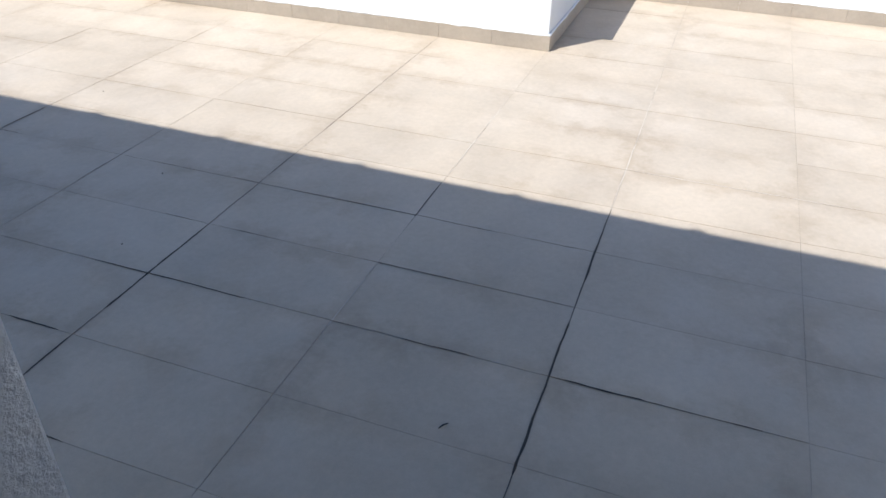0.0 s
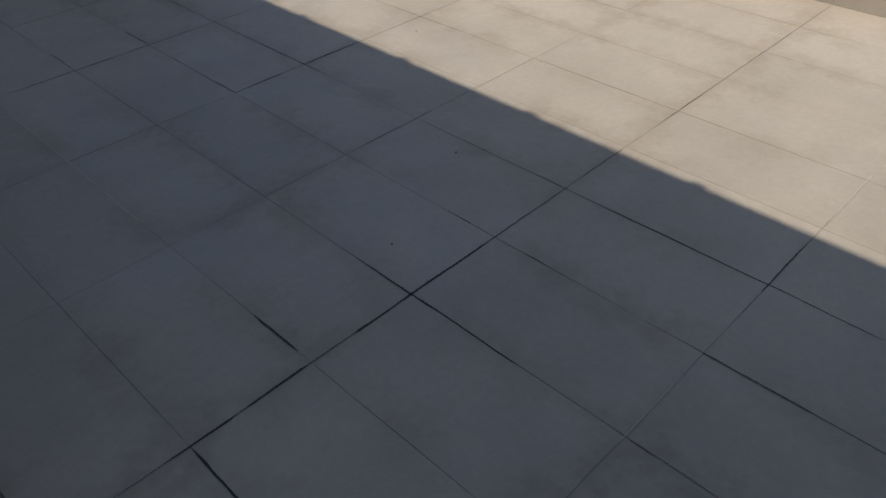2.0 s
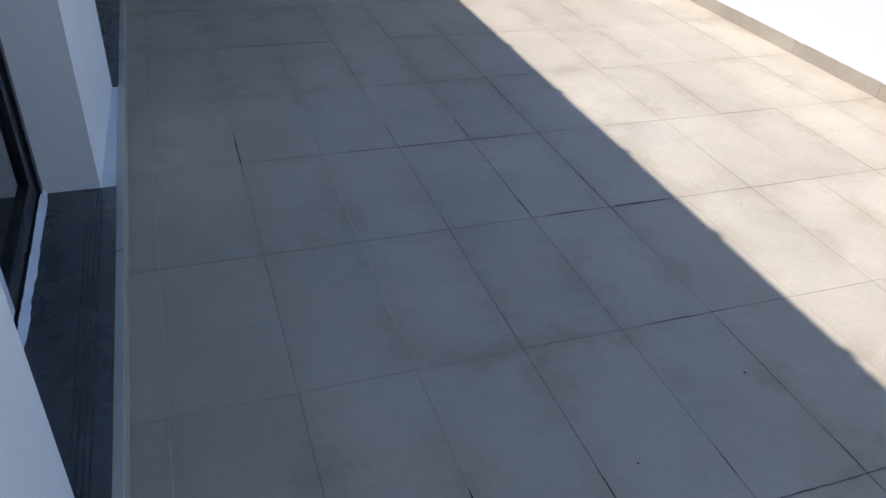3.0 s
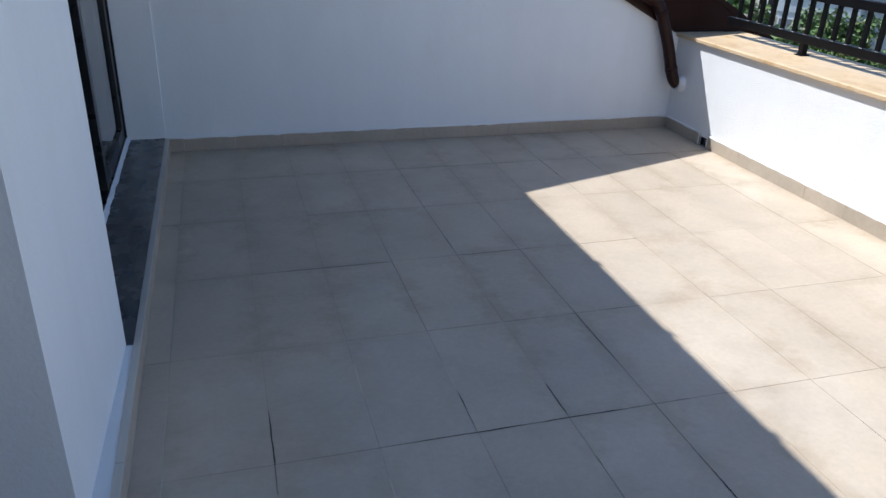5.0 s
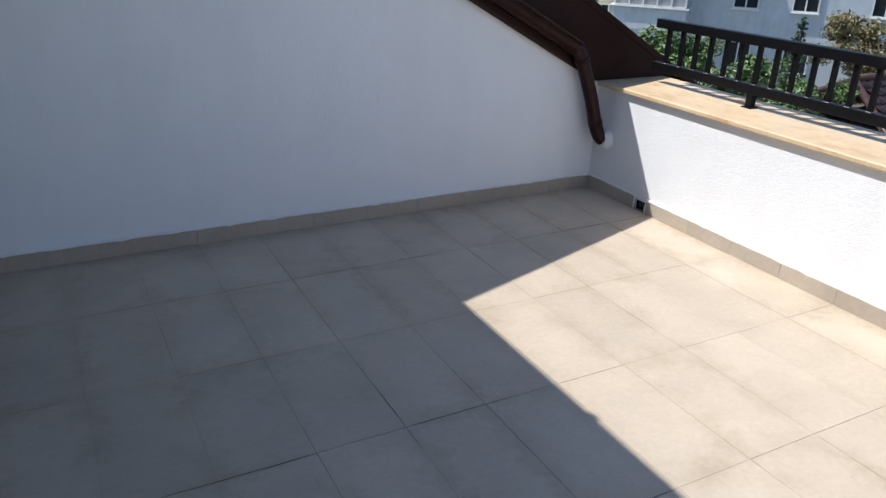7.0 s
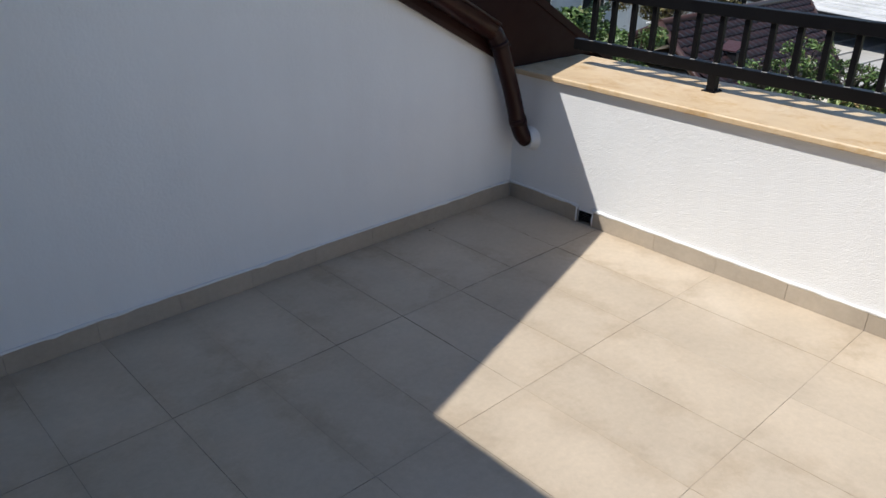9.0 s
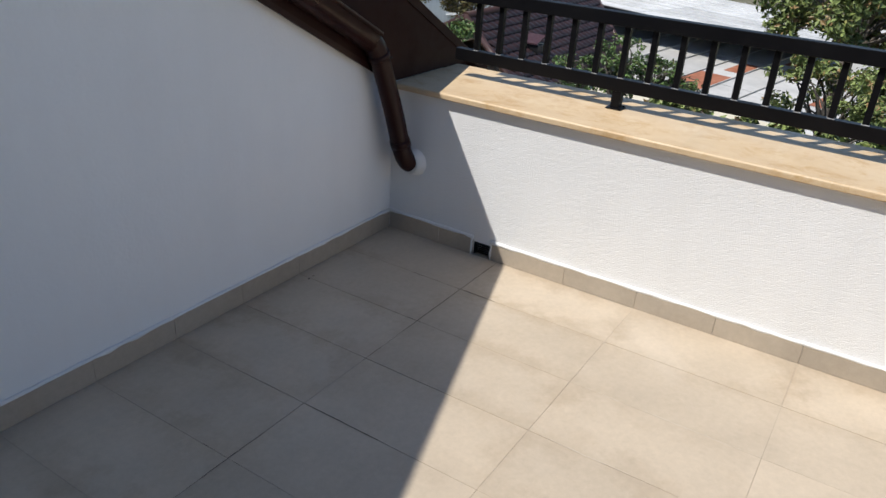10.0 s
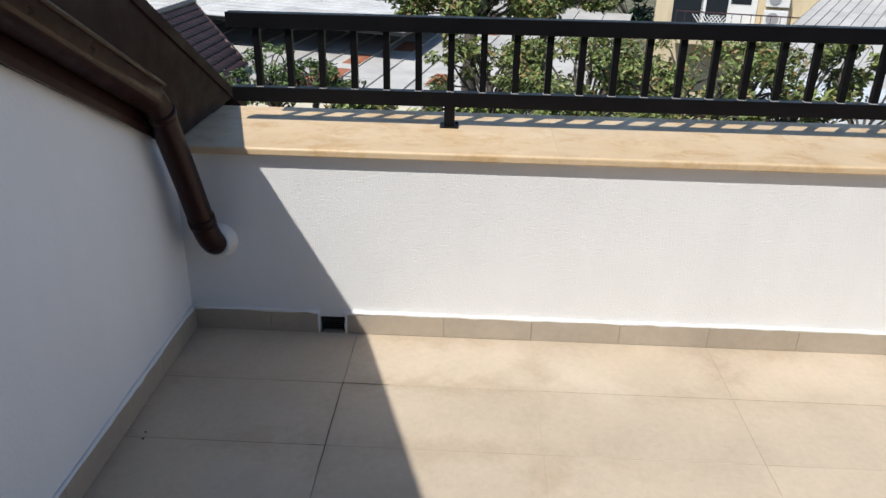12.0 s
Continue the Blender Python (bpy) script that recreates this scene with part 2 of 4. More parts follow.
def tube(bm, pts, r, n=12, radii=None, cap=True):
    """A round tube along points."""
    pts = [Vector(p) for p in pts]
    rings, side = [], None
    for i, p in enumerate(pts):
        d = (pts[min(i + 1, len(pts) - 1)] - pts[max(i - 1, 0)]).normalized()
        if side is None:
            side = d.orthogonal().normalized()
        side = (side - d * side.dot(d)).normalized()
        up = d.cross(side)
        rr = radii[i] if radii else r
        rings.append([bm.verts.new(p + rr * (math.cos(a) * side + math.sin(a) * up)) for a in (2 * math.pi * k / n for k in range(n))])
    for a, b in zip(rings, rings[1:]):
        for k in range(n):
            f = bm.faces.new((a[k], a[(k + 1) % n], b[(k + 1) % n], b[k]))
            f.smooth = True
    if cap:
        bm.faces.new(rings[0][::-1])
        bm.faces.new(rings[-1])
    return bm


def part(name, bm, material, parent=None, label=""):
    me = bpy.data.meshes.new(name)
    bm.to_mesh(me)
    bm.free()
    me.materials.append(material)
    ob = new(name, me)
    if parent is not None:
        ob.parent = parent
    if label:
        tagged(ob, label)
    return ob


def share(name, me, parent, m):
    ob = new(name, me)
    ob.parent = parent
    ob.matrix_local = m
    return ob


def empty(name, x, y, z, label, category, group="", kind="", rz=0.0):
    ob = new(name)
    ob.matrix_basis = pose(x, y, z, 0, 0, rz)
    ob.empty_display_size = 0.1
    return tagged(ob, label, category, group, kind)


def structure(name, bm, material, label, category):
    return tagged(part(name, bm, material), label, category, kind="structure")


def curve_pts(pts, steps=6):
    """A smooth line through points."""
    p = [Vector(pts[0])] + [Vector(q) for q in pts] + [Vector(pts[-1])]
    out = []
    for i in range(1, len(p) - 2):
        for k in range(steps):
            t = k / steps
            a, b, c, d = p[i - 1:i + 3]
            out.append(0.5 * ((2 * b) + (c - a) * t + (2 * a - 5 * b + 4 * c - d) * t * t + (3 * b - a - 3 * c + d) * t ** 3))
    out.append(p[-2])
    return out


# ---------------------------------------------------------------- terrace shell
BACK = 0.575        # face of the end wall
PAR = 0.31          # face of the parapet
HOUSE = -3.165      # face of the house wall
SILL = 0.088
COP = 0.665         # top of the coping
END = -4.80         # where the parapet steps back
FAR = 1.51          # face of the outer parapet
SOUTH = -8.6
EAVE = -2.628      # edge of the eave over the house wall


def rake_top(x):
    return 1.222 - 0.575 * x


def rake_low(x):
    return 0.81 - 0.528 * x


bm = bmesh.new()
box(bm, -3.5, 2.0, SOUTH - 0.3, BACK + 0.3, -0.3, -0.0011)
floor = structure("floor", bm, GROUT, "beige porcelain terrace floor with narrow worn joints", "floor")

bm = bmesh.new()
for y0, y1 in ((-4.719, -3.87), (SOUTH, -6.15)):
    box(bm, -3.5, HOUSE, y0, y1, -0.2, 2.25)
pier = [bm.verts.new((x, y, z)) for z in (-0.2, 2.25) for x, y in ((-3.5, -2.63), (-3.152, -2.63), (-3.128, -1.80), (-3.5, -1.80))]
for q in ((3, 2, 1, 0), (4, 5, 6, 7), (0, 1, 5, 4), (1, 2, 6, 5), (2, 3, 7, 6), (3, 0, 4, 7)):
    bm.faces.new([pier[i] for i in q])
box(bm, -3.5, HOUSE, SOUTH, BACK, 2.25, 2.72)
for y0, y1 in ((-3.87, -2.63), (-1.80, BACK), (-6.15, -4.975)):
    box(bm, -3.5, HOUSE - 0.01, y0, y1, -0.2, 0.05)
structure("wall_west", bm, WHITE, "white plastered house wall with deep door openings", "wall")

JAMB = m_plaster("coarse_grey_plaster", (0.74, 0.71, 0.67), 75, 0.006, 0.2)
structure("door_jamb", bx(-3.5, -3.079, -4.98, -4.72, -0.2, 2.249, 0.006), JAMB, "coarse unpainted plaster jamb of an open doorway", "jamb")

bm = bmesh.new()
prism(bm, [(-3.5, -0.3), (PAR, -0.3), (PAR, rake_low(PAR)), (EAVE + 0.02, rake_low(EAVE + 0.02)), (EAVE + 0.02, 2.695), (-3.5, 2.695)], BACK, BACK + 0.28)
box(bm, -3.5, -3.098, BACK - 0.014, BACK - 0.001, 0.0, 2.7)
structure("wall_north", bm, WHITE, "smooth white end wall under the sloping roof edge", "wall")

bm = bmesh.new()
D0, D1 = 0.042, 0.128    # drain opening
box(bm, PAR, 0.77, D1, BACK + 0.28, -0.3, COP - 0.025)
box(bm, PAR, 0.77, END, D0, -0.3, COP - 0.025)
box(bm, PAR, 0.77, D0, D1, 0.058, COP - 0.025)
box(bm, PAR + 0.14, 0.77, D0, D1, -0.3, 0.058)
box(bm, 0.77, 2.0, END, END + 0.49, -0.3, COP - 0.025)
box(bm, FAR, 2.0, SOUTH, END, -0.3, COP - 0.025)
structure("wall_east", bm, ROUGH, "low white parapet with coarse roughcast plaster", "wall")
# unseen south end, added: tall and white to bounce sun onto the shaded walls
bm = bmesh.new()
prism(bm, [(-3.5, -0.3), (2.0, -0.3), (2.0, 0.9), (-3.5, 3.2)], SOUTH - 0.3, SOUTH)
structure("wall_south_bounce", bm, WHITE, "unseen white end wall added at the terrace's south end to bounce sunlight", "wall")

# rooms behind the doors
bm = bmesh.new()
box(bm, -6.6, -6.5, SOUTH, BACK + 0.3, -0.2, 2.7)
box(bm, -6.5, -3.5, SOUTH - 0.1, SOUTH, -0.2, 2.7)
box(bm, -6.5, -3.5, BACK, BACK + 0.1, -0.2, 2.7)
box(bm, -6.5, -3.5, -4.6, -4.5, -0.2, 2.7)
structure("wall_room", bm, ROOM, "plain grey painted inner walls of the rooms", "wall")
WOOD = m_metal_paint("brown_laminate", (0.13, 0.07, 0.04), 0.4, (0.2, 0.14, 0.1), 0.2)
structure("floor_room", bx(-6.5, -3.5, SOUTH, BACK, -0.2, 0.05), WOOD, "brown laminate floor inside the house", "floor")
bm = bmesh.new()
box(bm, -6.6, -3.5, SOUTH - 0.1, BACK + 0.1, 2.6, 2.72)
structure("ceiling_room", bm, ROOM, "plain grey ceiling inside the house", "ceiling")

# roof over the house: boarded eave, then the slope above it


def eave_x(y):
    return EAVE + 0.0095 * y


bm = bmesh.new()
ends = []
for y in (SOUTH - 0.3, BACK + 0.02):
    ends.append([bm.verts.new((x, y, z)) for x, z in ((-3.6, 2.72), (eave_x(y), 2.70), (eave_x(y), rake_top(EAVE)), (-3.6, rake_top(EAVE)))])
bm.faces.new(ends[0])
bm.faces.new(ends[1][::-1])
for k in range(4):
    bm.faces.new((ends[0][k], ends[1][k], ends[1][(k + 1) % 4], ends[0][(k + 1) % 4]))
bmesh.ops.recalc_face_normals(bm, faces=bm.faces)
structure("eave", bm, SOFFIT, "brown boarded eave overhanging the house wall", "eave")
bm = bmesh.new()
prism(bm, [(EAVE - 0.12, rake_top(EAVE)), (-8.0, rake_top(-8.0)), (-8.0, rake_top(-8.0) - 0.15), (EAVE - 0.4, rake_top(EAVE))], SOUTH - 0.3, 6.0)
structure("roof_house", bm, SOFFIT, "brown roof slope above the house", "roof")

# roof slope beyond the end wall, with its brown metal cheek
bm = bmesh.new()
prism(bm, [(1.6, rake_top(1.6)), (EAVE, rake_top(EAVE)), (EAVE, rake_top(EAVE) - 0.14), (1.6, rake_top(1.6) - 0.14)], BACK + 0.04, 6.0)
structure("roof_side", bm, BROWN, "brown metal roof slope beyond the end wall", "roof")

cheek = empty("roof_edge_flashing", 0, 0, 0, "dark brown sheet-metal cladding along the sloping roof edge", "flashing", kind="structure")
bm = bmesh.new()
k = (0.81 - COP) / 0.528
prism(bm, [(EAVE, rake_low(EAVE) - 0.02), (k, COP + 0.002), (0.93, COP + 0.002), (1.08, rake_top(1.08)), (EAVE, rake_top(EAVE))], BACK - 0.012, BACK + 0.05)
part("panel", bm, BROWN, cheek)
bm = bmesh.new()
prism(bm, [(EAVE, rake_low(EAVE)), (0.16, rake_low(0.16)), (0.16, rake_low(0.16) + 0.115), (EAVE, rake_low(EAVE) + 0.115)], BACK - 0.022, BACK - 0.013)
part("lower_board", bm, BROWN, cheek)
bm = bmesh.new()
prism(bm, [(EAVE, rake_low(EAVE) - 0.012), (0.15, rake_low(0.15) - 0.012), (0.15, rake_low(0.15) + 0.012), (EAVE, rake_low(EAVE) + 0.012)], BACK - 0.030, BACK - 0.023)
part("drip_edge", bm, GUTTER, cheek)
bm = bmesh.new()
prism(bm, [(EAVE, rake_top(EAVE) - 0.03), (1.08, rake_top(1.08) - 0.03), (1.08, rake_top(1.08) + 0.012), (EAVE, rake_top(EAVE) + 0.012)], BACK - 0.018, BACK + 0.10)
part("top_cap", bm, BROWN, cheek)

# gutter down the slope and the pipe into the parapet
def gutter_z(x):
    return 0.900 - 0.53 * x


gut = empty("rain_gutter", 0, 0, 0, "brown gutter along the roof edge with a downpipe into the parapet", "gutter")
GY = BACK - 0.056
bm = bmesh.new()
ax = Vector((EAVE - 0.12, 0, gutter_z(EAVE) - gutter_z(0.12))).normalized()
prof = []
for i in range(13):
    a = math.pi * (1 + i / 12)
    prof.append((0.042 * math.cos(a), 0.042 * math.sin(a)))
prof = [(-0.042, 0.034), *prof, (0.042, 0.034)]
inner = [(u * 0.9, v * 0.9 + (0.003 if i in (0, len(prof) - 1) else 0.0)) for i, (u, v) in enumerate(prof)]
rows = []
up = Vector((0, 1, 0)).cross(ax).normalized()
if up.z < 0:
    up = -up
for xx in (EAVE, 0.062):
    c = Vector((xx, GY, gutter_z(xx)))
    rows.append([[bm.verts.new(c + Vector((0, u, 0)) + up * v) for u, v in q] for q in (prof, inner)])
for s in (0, 1):
    for i in range(len(prof) - 1):
        f = bm.faces.new((rows[0][s][i], rows[0][s][i + 1], rows[1][s][i + 1], rows[1][s][i]))
        f.smooth = True
for e in (0, -1):
    bm.faces.new((rows[0][0][e], rows[1][0][e], rows[1][1][e], rows[0][1][e]))
for r in rows:
    for i in range(len(prof) - 1):
        bm.faces.new((r[0][i], r[0][i + 1], r[1][i + 1], r[1][i]))
bmesh.ops.recalc_face_normals(bm, faces=bm.faces)
part("channel", bm, GUTTER, gut)
for s in (-1, 1):
    bm = bmesh.new()
    tube(bm, [Vector((xx, GY + s * 0.041, gutter_z(xx))) + up * 0.036 for xx in (EAVE, 0.066)], 0.008, 8)
    part("bead", bm, GUTTER, gut)
# closed lower stretch, elbow and pipe
bm = bmesh.new()
tube(bm, curve_pts([(-0.02, GY, gutter_z(-0.02) + 0.006), (0.045, GY, gutter_z(0.045) + 0.004), (0.082, GY - 0.003, 0.852), (0.102, GY - 0.008, 0.815), (0.110, GY - 0.010, 0.795)]), 0.042, 18)
part("elbow", bm, GUTTER, gut)
bm = bmesh.new()
tube(bm, [(0.1035, GY - 0.009, 0.818), (0.112, GY - 0.0105, 0.797)], 0.0448, 18)
part("collar", bm, GUTTER, gut)
bm = bmesh.new()
tube(bm, curve_pts([(0.098, GY - 0.008, 0.83), (0.120, GY - 0.013, 0.775), (0.187, GY - 0.028, 0.59), (0.226, GY - 0.046, 0.435), (0.244, GY - 0.056, 0.376), (0.262, GY - 0.062, 0.348), (PAR - 0.034, GY - 0.066, 0.338)]), 0.040, 18)
part("downpipe", bm, GUTTER, gut)
bm = bmesh.new()
tube(bm, [(0.2225, GY - 0.0445, 0.449), (0.230, GY - 0.0485, 0.421)], 0.0432, 18)
part("pipe_socket", bm, GUTTER, gut)
for sx, sz in ((0.135, 0.800), (0.262, 0.440)):
    bm = bmesh.new()
    tube(bm, [(sx, GY - 0.040, sz), (sx + 0.012, GY - 0.048, sz + 0.002)], 0.005, 6)
    part("screw", bm, DARK, gut)
bm = bmesh.new()
tube(bm, [(PAR - 0.042, GY - 0.066, 0.338), (PAR - 0.020, GY - 0.067, 0.336), (PAR - 0.004, GY - 0.067, 0.335), (PAR + 0.03, GY - 0.067, 0.335)], 0.046, 18, [0.045, 0.050, 0.060, 0.072])
part("wall_collar", bm, PVC, gut, "white sealant collar round the pipe end")
egut = empty("eave_gutter", 0, 0, 0, "brown eave edge strip with joint clips", "gutter", kind="structure")
yy = -0.35
while yy > SOUTH:
    part("clip", bx(eave_x(yy), eave_x(yy) + 0.011, yy - 0.02, yy + 0.02, rake_top(EAVE) - 0.05, rake_top(EAVE) + 0.003), BROWN, egut)
    yy -= 0.61


# ---------------------------------------------------------------- coping and railing
coping = empty("coping", 0, 0, 0, "beige stone coping slabs with rounded front edge on the parapet", "coping", kind="structure")


def slab(x0, x1, y0, y1):
    lo, r = COP - 0.026, 0.008
    nose = [(x0 + r - r * math.cos(a), COP - r + r * math.sin(a)) for a in (0, 0.4, 0.8, 1.2, math.pi / 2)]
    part("slab", prism(bmesh.new(), [(x0, lo + 0.004), *nose, (x1, COP), (x1, lo), (x0 + 0.004, lo)], y0 + 0.0002, y1 - 0.0002), STONE, coping)


edges = [BACK - 0.014, -0.645, -1.845, -3.02, -4.22, END - 0.027]
for y1, y0 in zip(edges, edges[1:]):
    slab(PAR - 0.027, 0.80, y0, y1)
slab(0.80, 2.03, END - 0.027, END + 0.52)
for y1, y0 in ((END - 0.027, -6.0), (-6.0, -7.2), (-7.2, SOUTH - 0.3)):
    slab(FAR - 0.027, 2.03, y0, y1)


def railing(name, length, first_post, post_step):
    """A run of railing along local -y, from 0 to -length, with local z = 0 on the coping."""
    r = empty(name, 0, 0, 0, "black painted steel railing with square balusters on the coping", "railing", "terrace railings")
    part("top_rail", bx(-0.025, 0.025, -length, 0, 0.315, 0.365, 0.003), BLACK, r)
    part("bottom_rail", bx(-0.02, 0.02, -length, 0, 0.070, 0.120, 0.003), BLACK, r)
    me = part("baluster", bx(-0.011, 0.011, -0.011, 0.011, 0.118, 0.317), BLACK, r)
    wm = part("weld", bx(-0.012, 0.012, -0.013, 0.013, 0.118, 0.1225, 0.001), WELD, r)
    n = int((length - 0.10) / 0.1086) + 1
    me.location.y = wm.location.y = -0.095
    for i in range(1, n):
        share("baluster", me.data, r, pose(0, -0.095 - 0.1086 * i, 0))
        share("weld", wm.data, r, pose(0, -0.095 - 0.1086 * i, 0, 0, 0, 0.0))
    y = first_post
    while y < length:
        part("post", bx(-0.018, 0.018, -y - 0.018, -y + 0.018, 0.004, 0.072), BLACK, r)
        base = part("foot_plate", bx(-0.032, 0.032, -y - 0.032, -y + 0.032, 0.0, 0.005, 0.001), BLACK, r)
        for sx in (-1, 1):
            bm = bmesh.new()
            tube(bm, [(sx * 0.024, -y - 0.024, 0.005), (sx * 0.024, -y - 0.024, 0.010)], 0.005, 6)
            part("bolt", bm, BLACK, base)
        y += post_step
    return r


RAIL_X = 0.605
r1 = railing("railing", 5.05, 0.745, 1.75)
r1.matrix_basis = pose(RAIL_X, 0.452, COP)
r2 = railing("railing", 1.15, 0.3, 0.6)
r2.matrix_basis = pose(RAIL_X + 0.02, END + 0.25, COP, 0, 0, 90)
r3 = railing("railing", 3.9, 0.4, 1.75)
r3.matrix_basis = pose(1.80, END - 0.05, COP)

# ---------------------------------------------------------------- skirting
SK = 0.078
skirt = empty("baseboard", 0, 0, 0, "beige tile skirting with white sealant along its top", "skirting", kind="structure")


def skirting(axis, face, depth, a, b, start, step=0.3):
    """Tile pieces from a to b along an axis; face is the wall's, depth how far they stand off it."""
    cuts = [a] + [start + step * i for i in range(-40, 40) if a + 0.03 < start + step * i < b - 0.03] + [b]
    for u, v in zip(cuts, cuts[1:]):
        h = SK + random.uniform(-0.002, 0.002)
        d = depth * random.uniform(0.95, 1.05)
        if axis == "y":
            part("skirting_tile", bx(face, face - d, u + 0.0005, v - 0.0005, 0.0, h, 0.0008), SKIRT, skirt)
        else:
            part("skirting_tile", bx(u + 0.0005, v - 0.0005, face, face - d, 0.0, h, 0.0008), SKIRT, skirt)


def bead(axis, face, a, b, out):
    bm = bmesh.new()
    n = int(abs(b - a) / 0.05) + 2
    pts, rad = [], []
    for i in range(n):
        s = a + (b - a) * i / (n - 1)
        w = random.uniform(-0.001, 0.0025)
        pts.append((face - out * 0.5, s, SK + w) if axis == "y" else (s, face - out * 0.5, SK + w))
        rad.append(random.uniform(0.006, 0.0095))
    tube(bm, pts, 0.008, 6, rad)
    part("sealant", bm, CAULK, skirt)


skirting("x", BACK, 0.012, -3.085, PAR - 0.012, 0.0)
skirting("y", PAR, 0.011, D1, BACK - 0.012, 0.0)
skirting("y", PAR, 0.011, END - 0.012, D0, 0.0)
skirting("x", END, 0.012, PAR - 0.012, FAR - 0.01, 0.0)
skirting("y", FAR, 0.011, SOUTH, END - 0.012, 0.0)
bead("x", BACK, -3.085, PAR - 0.01, 0.010)
bead("y", PAR, D1, BACK - 0.01, 0.010)
bead("y", PAR, END - 0.01, D0, 0.010)
bead("x", END, PAR, FAR, 0.010)
bead("y", FAR, SOUTH, END, 0.010)
# kerb along the house: tile face and a white painted top
for y0, y1 in ((-2.63, -1.80), (-4.72, -3.87), (SOUTH, -6.15)):
    part("kerb_top", bx(HOUSE, -3.105, y0, y1, 0.0, SILL - 0.004, 0.003), CAULK, skirt, "white painted mortar strip")
cuts = [SOUTH, -7.8, -7.2, -6.6, -6.0, -5.4, -4.8, -4.2, -3.6, -3.0, -2.4, -1.8, -1.2, -0.6, 0.0, BACK - 0.013]
for u, v in zip(cuts, cuts[1:]):
    part("skirting_tile", bx(-3.105, -3.084, u + 0.001, v - 0.001, 0.0, SILL - 0.007, 0.001), SKIRT, skirt)
    # top edge strip: the light caught there is put into its colour
    part("kerb_lit_edge", bx(-3.1052, -3.0815, u + 0.0005, v - 0.0005, SILL - 0.007, SILL + random.uniform(-0.002, 0.001), 0.002), KERB_LIT, skirt, "kerb's top edge, coloured paler for the light it catches")

# drain outlet in the parapet's foot
dr = empty("floor_drain", PAR, 0.085, 0, "small black plastic drain outlet in the parapet's foot", "drain")
bm = bmesh.new()
box(bm, 0.004, 0.02, -0.041, -0.034, 0.002, 0.054)
box(bm, 0.004, 0.02, 0.034, 0.041, 0.002, 0.054)
box(bm, 0.004, 0.02, -0.034, 0.034, 0.047, 0.054)
part("frame", bm, DARK, dr)
for s in (-1, 1):
    bm = bmesh.new()
    tube(bm, [(-0.010, s * 0.047, 0.0), (-0.011, s * 0.046, 0.03), (-0.009, s * 0.048, 0.055), (-0.007, s * 0.046, 0.082)], 0.005, 6, [0.004, 0.0055, 0.0045, 0.006])
    part("sealant", bm, CAULK, dr, "white sealant smear")
for i in range(5):
    part("slat", bx(0.008, 0.014, -0.034, 0.034, 0.007 + i * 0.0085, 0.0105 + i * 0.0085), DARK, dr)

# ---------------------------------------------------------------- door sills and sliding doors
def sill(y0, y1):
    s = empty("door_sill", 0, 0, 0, "dark polished granite door sill with anti-slip grooves", "sill", "granite door sills")
    bm = bmesh.new()
    x = -3.33
    grooves = [-3.185, -3.172, -3.159, -3.146]
    for g in grooves:
        box(bm, x, g - 0.002, y0, y1, 0.05, SILL)
        box(bm, g - 0.002, g + 0.002, y0, y1, 0.05, SILL - 0.003)
        x = g + 0.002
    box(bm, x, -3.1055, y0, y1, 0.05, SILL)
    part("slab", bm, GRANITE, s)
    bm = bmesh.new()
    n = int((y1 - y0) / 0.025)
    top, low = [], []
    for i in range(n + 1):
        yy = y0 + (y1 - y0) * i / n
        w = 0.014 + 0.005 * noise.noise((yy * 9, 3.1, 0)) + random.uniform(-0.002, 0.002)
        low.append(bm.verts.new((-3.315 + w, yy, SILL + 0.001)))
        top.append((bm.verts.new((-3.318, yy, SILL + 0.020 + random.uniform(-0.004, 0.004))), bm.verts.new((-3.318, yy, SILL + 0.001))))
    for i in range(n):
        bm.faces.new((low[i], low[i + 1], top[i + 1][0], top[i][0]))
        bm.faces.new((low[i], top[i][1], top[i + 1][1], low[i + 1]))
    part("sealant_strip", bm, FILM, s, "ragged white sealant and torn film")
    return s


def pane_frame(d, x0, x1, y0, y1, z0, z1, w, glass=True):
    """One sash: four bars and its glass."""
    sash = part("sash", bx(x0, x1, y0, y0 + w, z0, z1, 0.003), ALU, d)
    part("stile", bx(x0, x1, y1 - w, y1, z0, z1, 0.003), ALU, sash)
    part("bottom_bar", bx(x0, x1, y0 + w, y1 - w, z0, z0 + w, 0.003), ALU, sash)
    part("top_bar", bx(x0, x1, y0 + w, y1 - w, z1 - w, z1, 0.003), ALU, sash)
    g = part("glass", bx(x0 + 0.016, x1 - 0.016, y0 + w, y1 - w, z0 + w, z1 - w), GLASS, sash)
    g.visible_shadow = False
    return sash


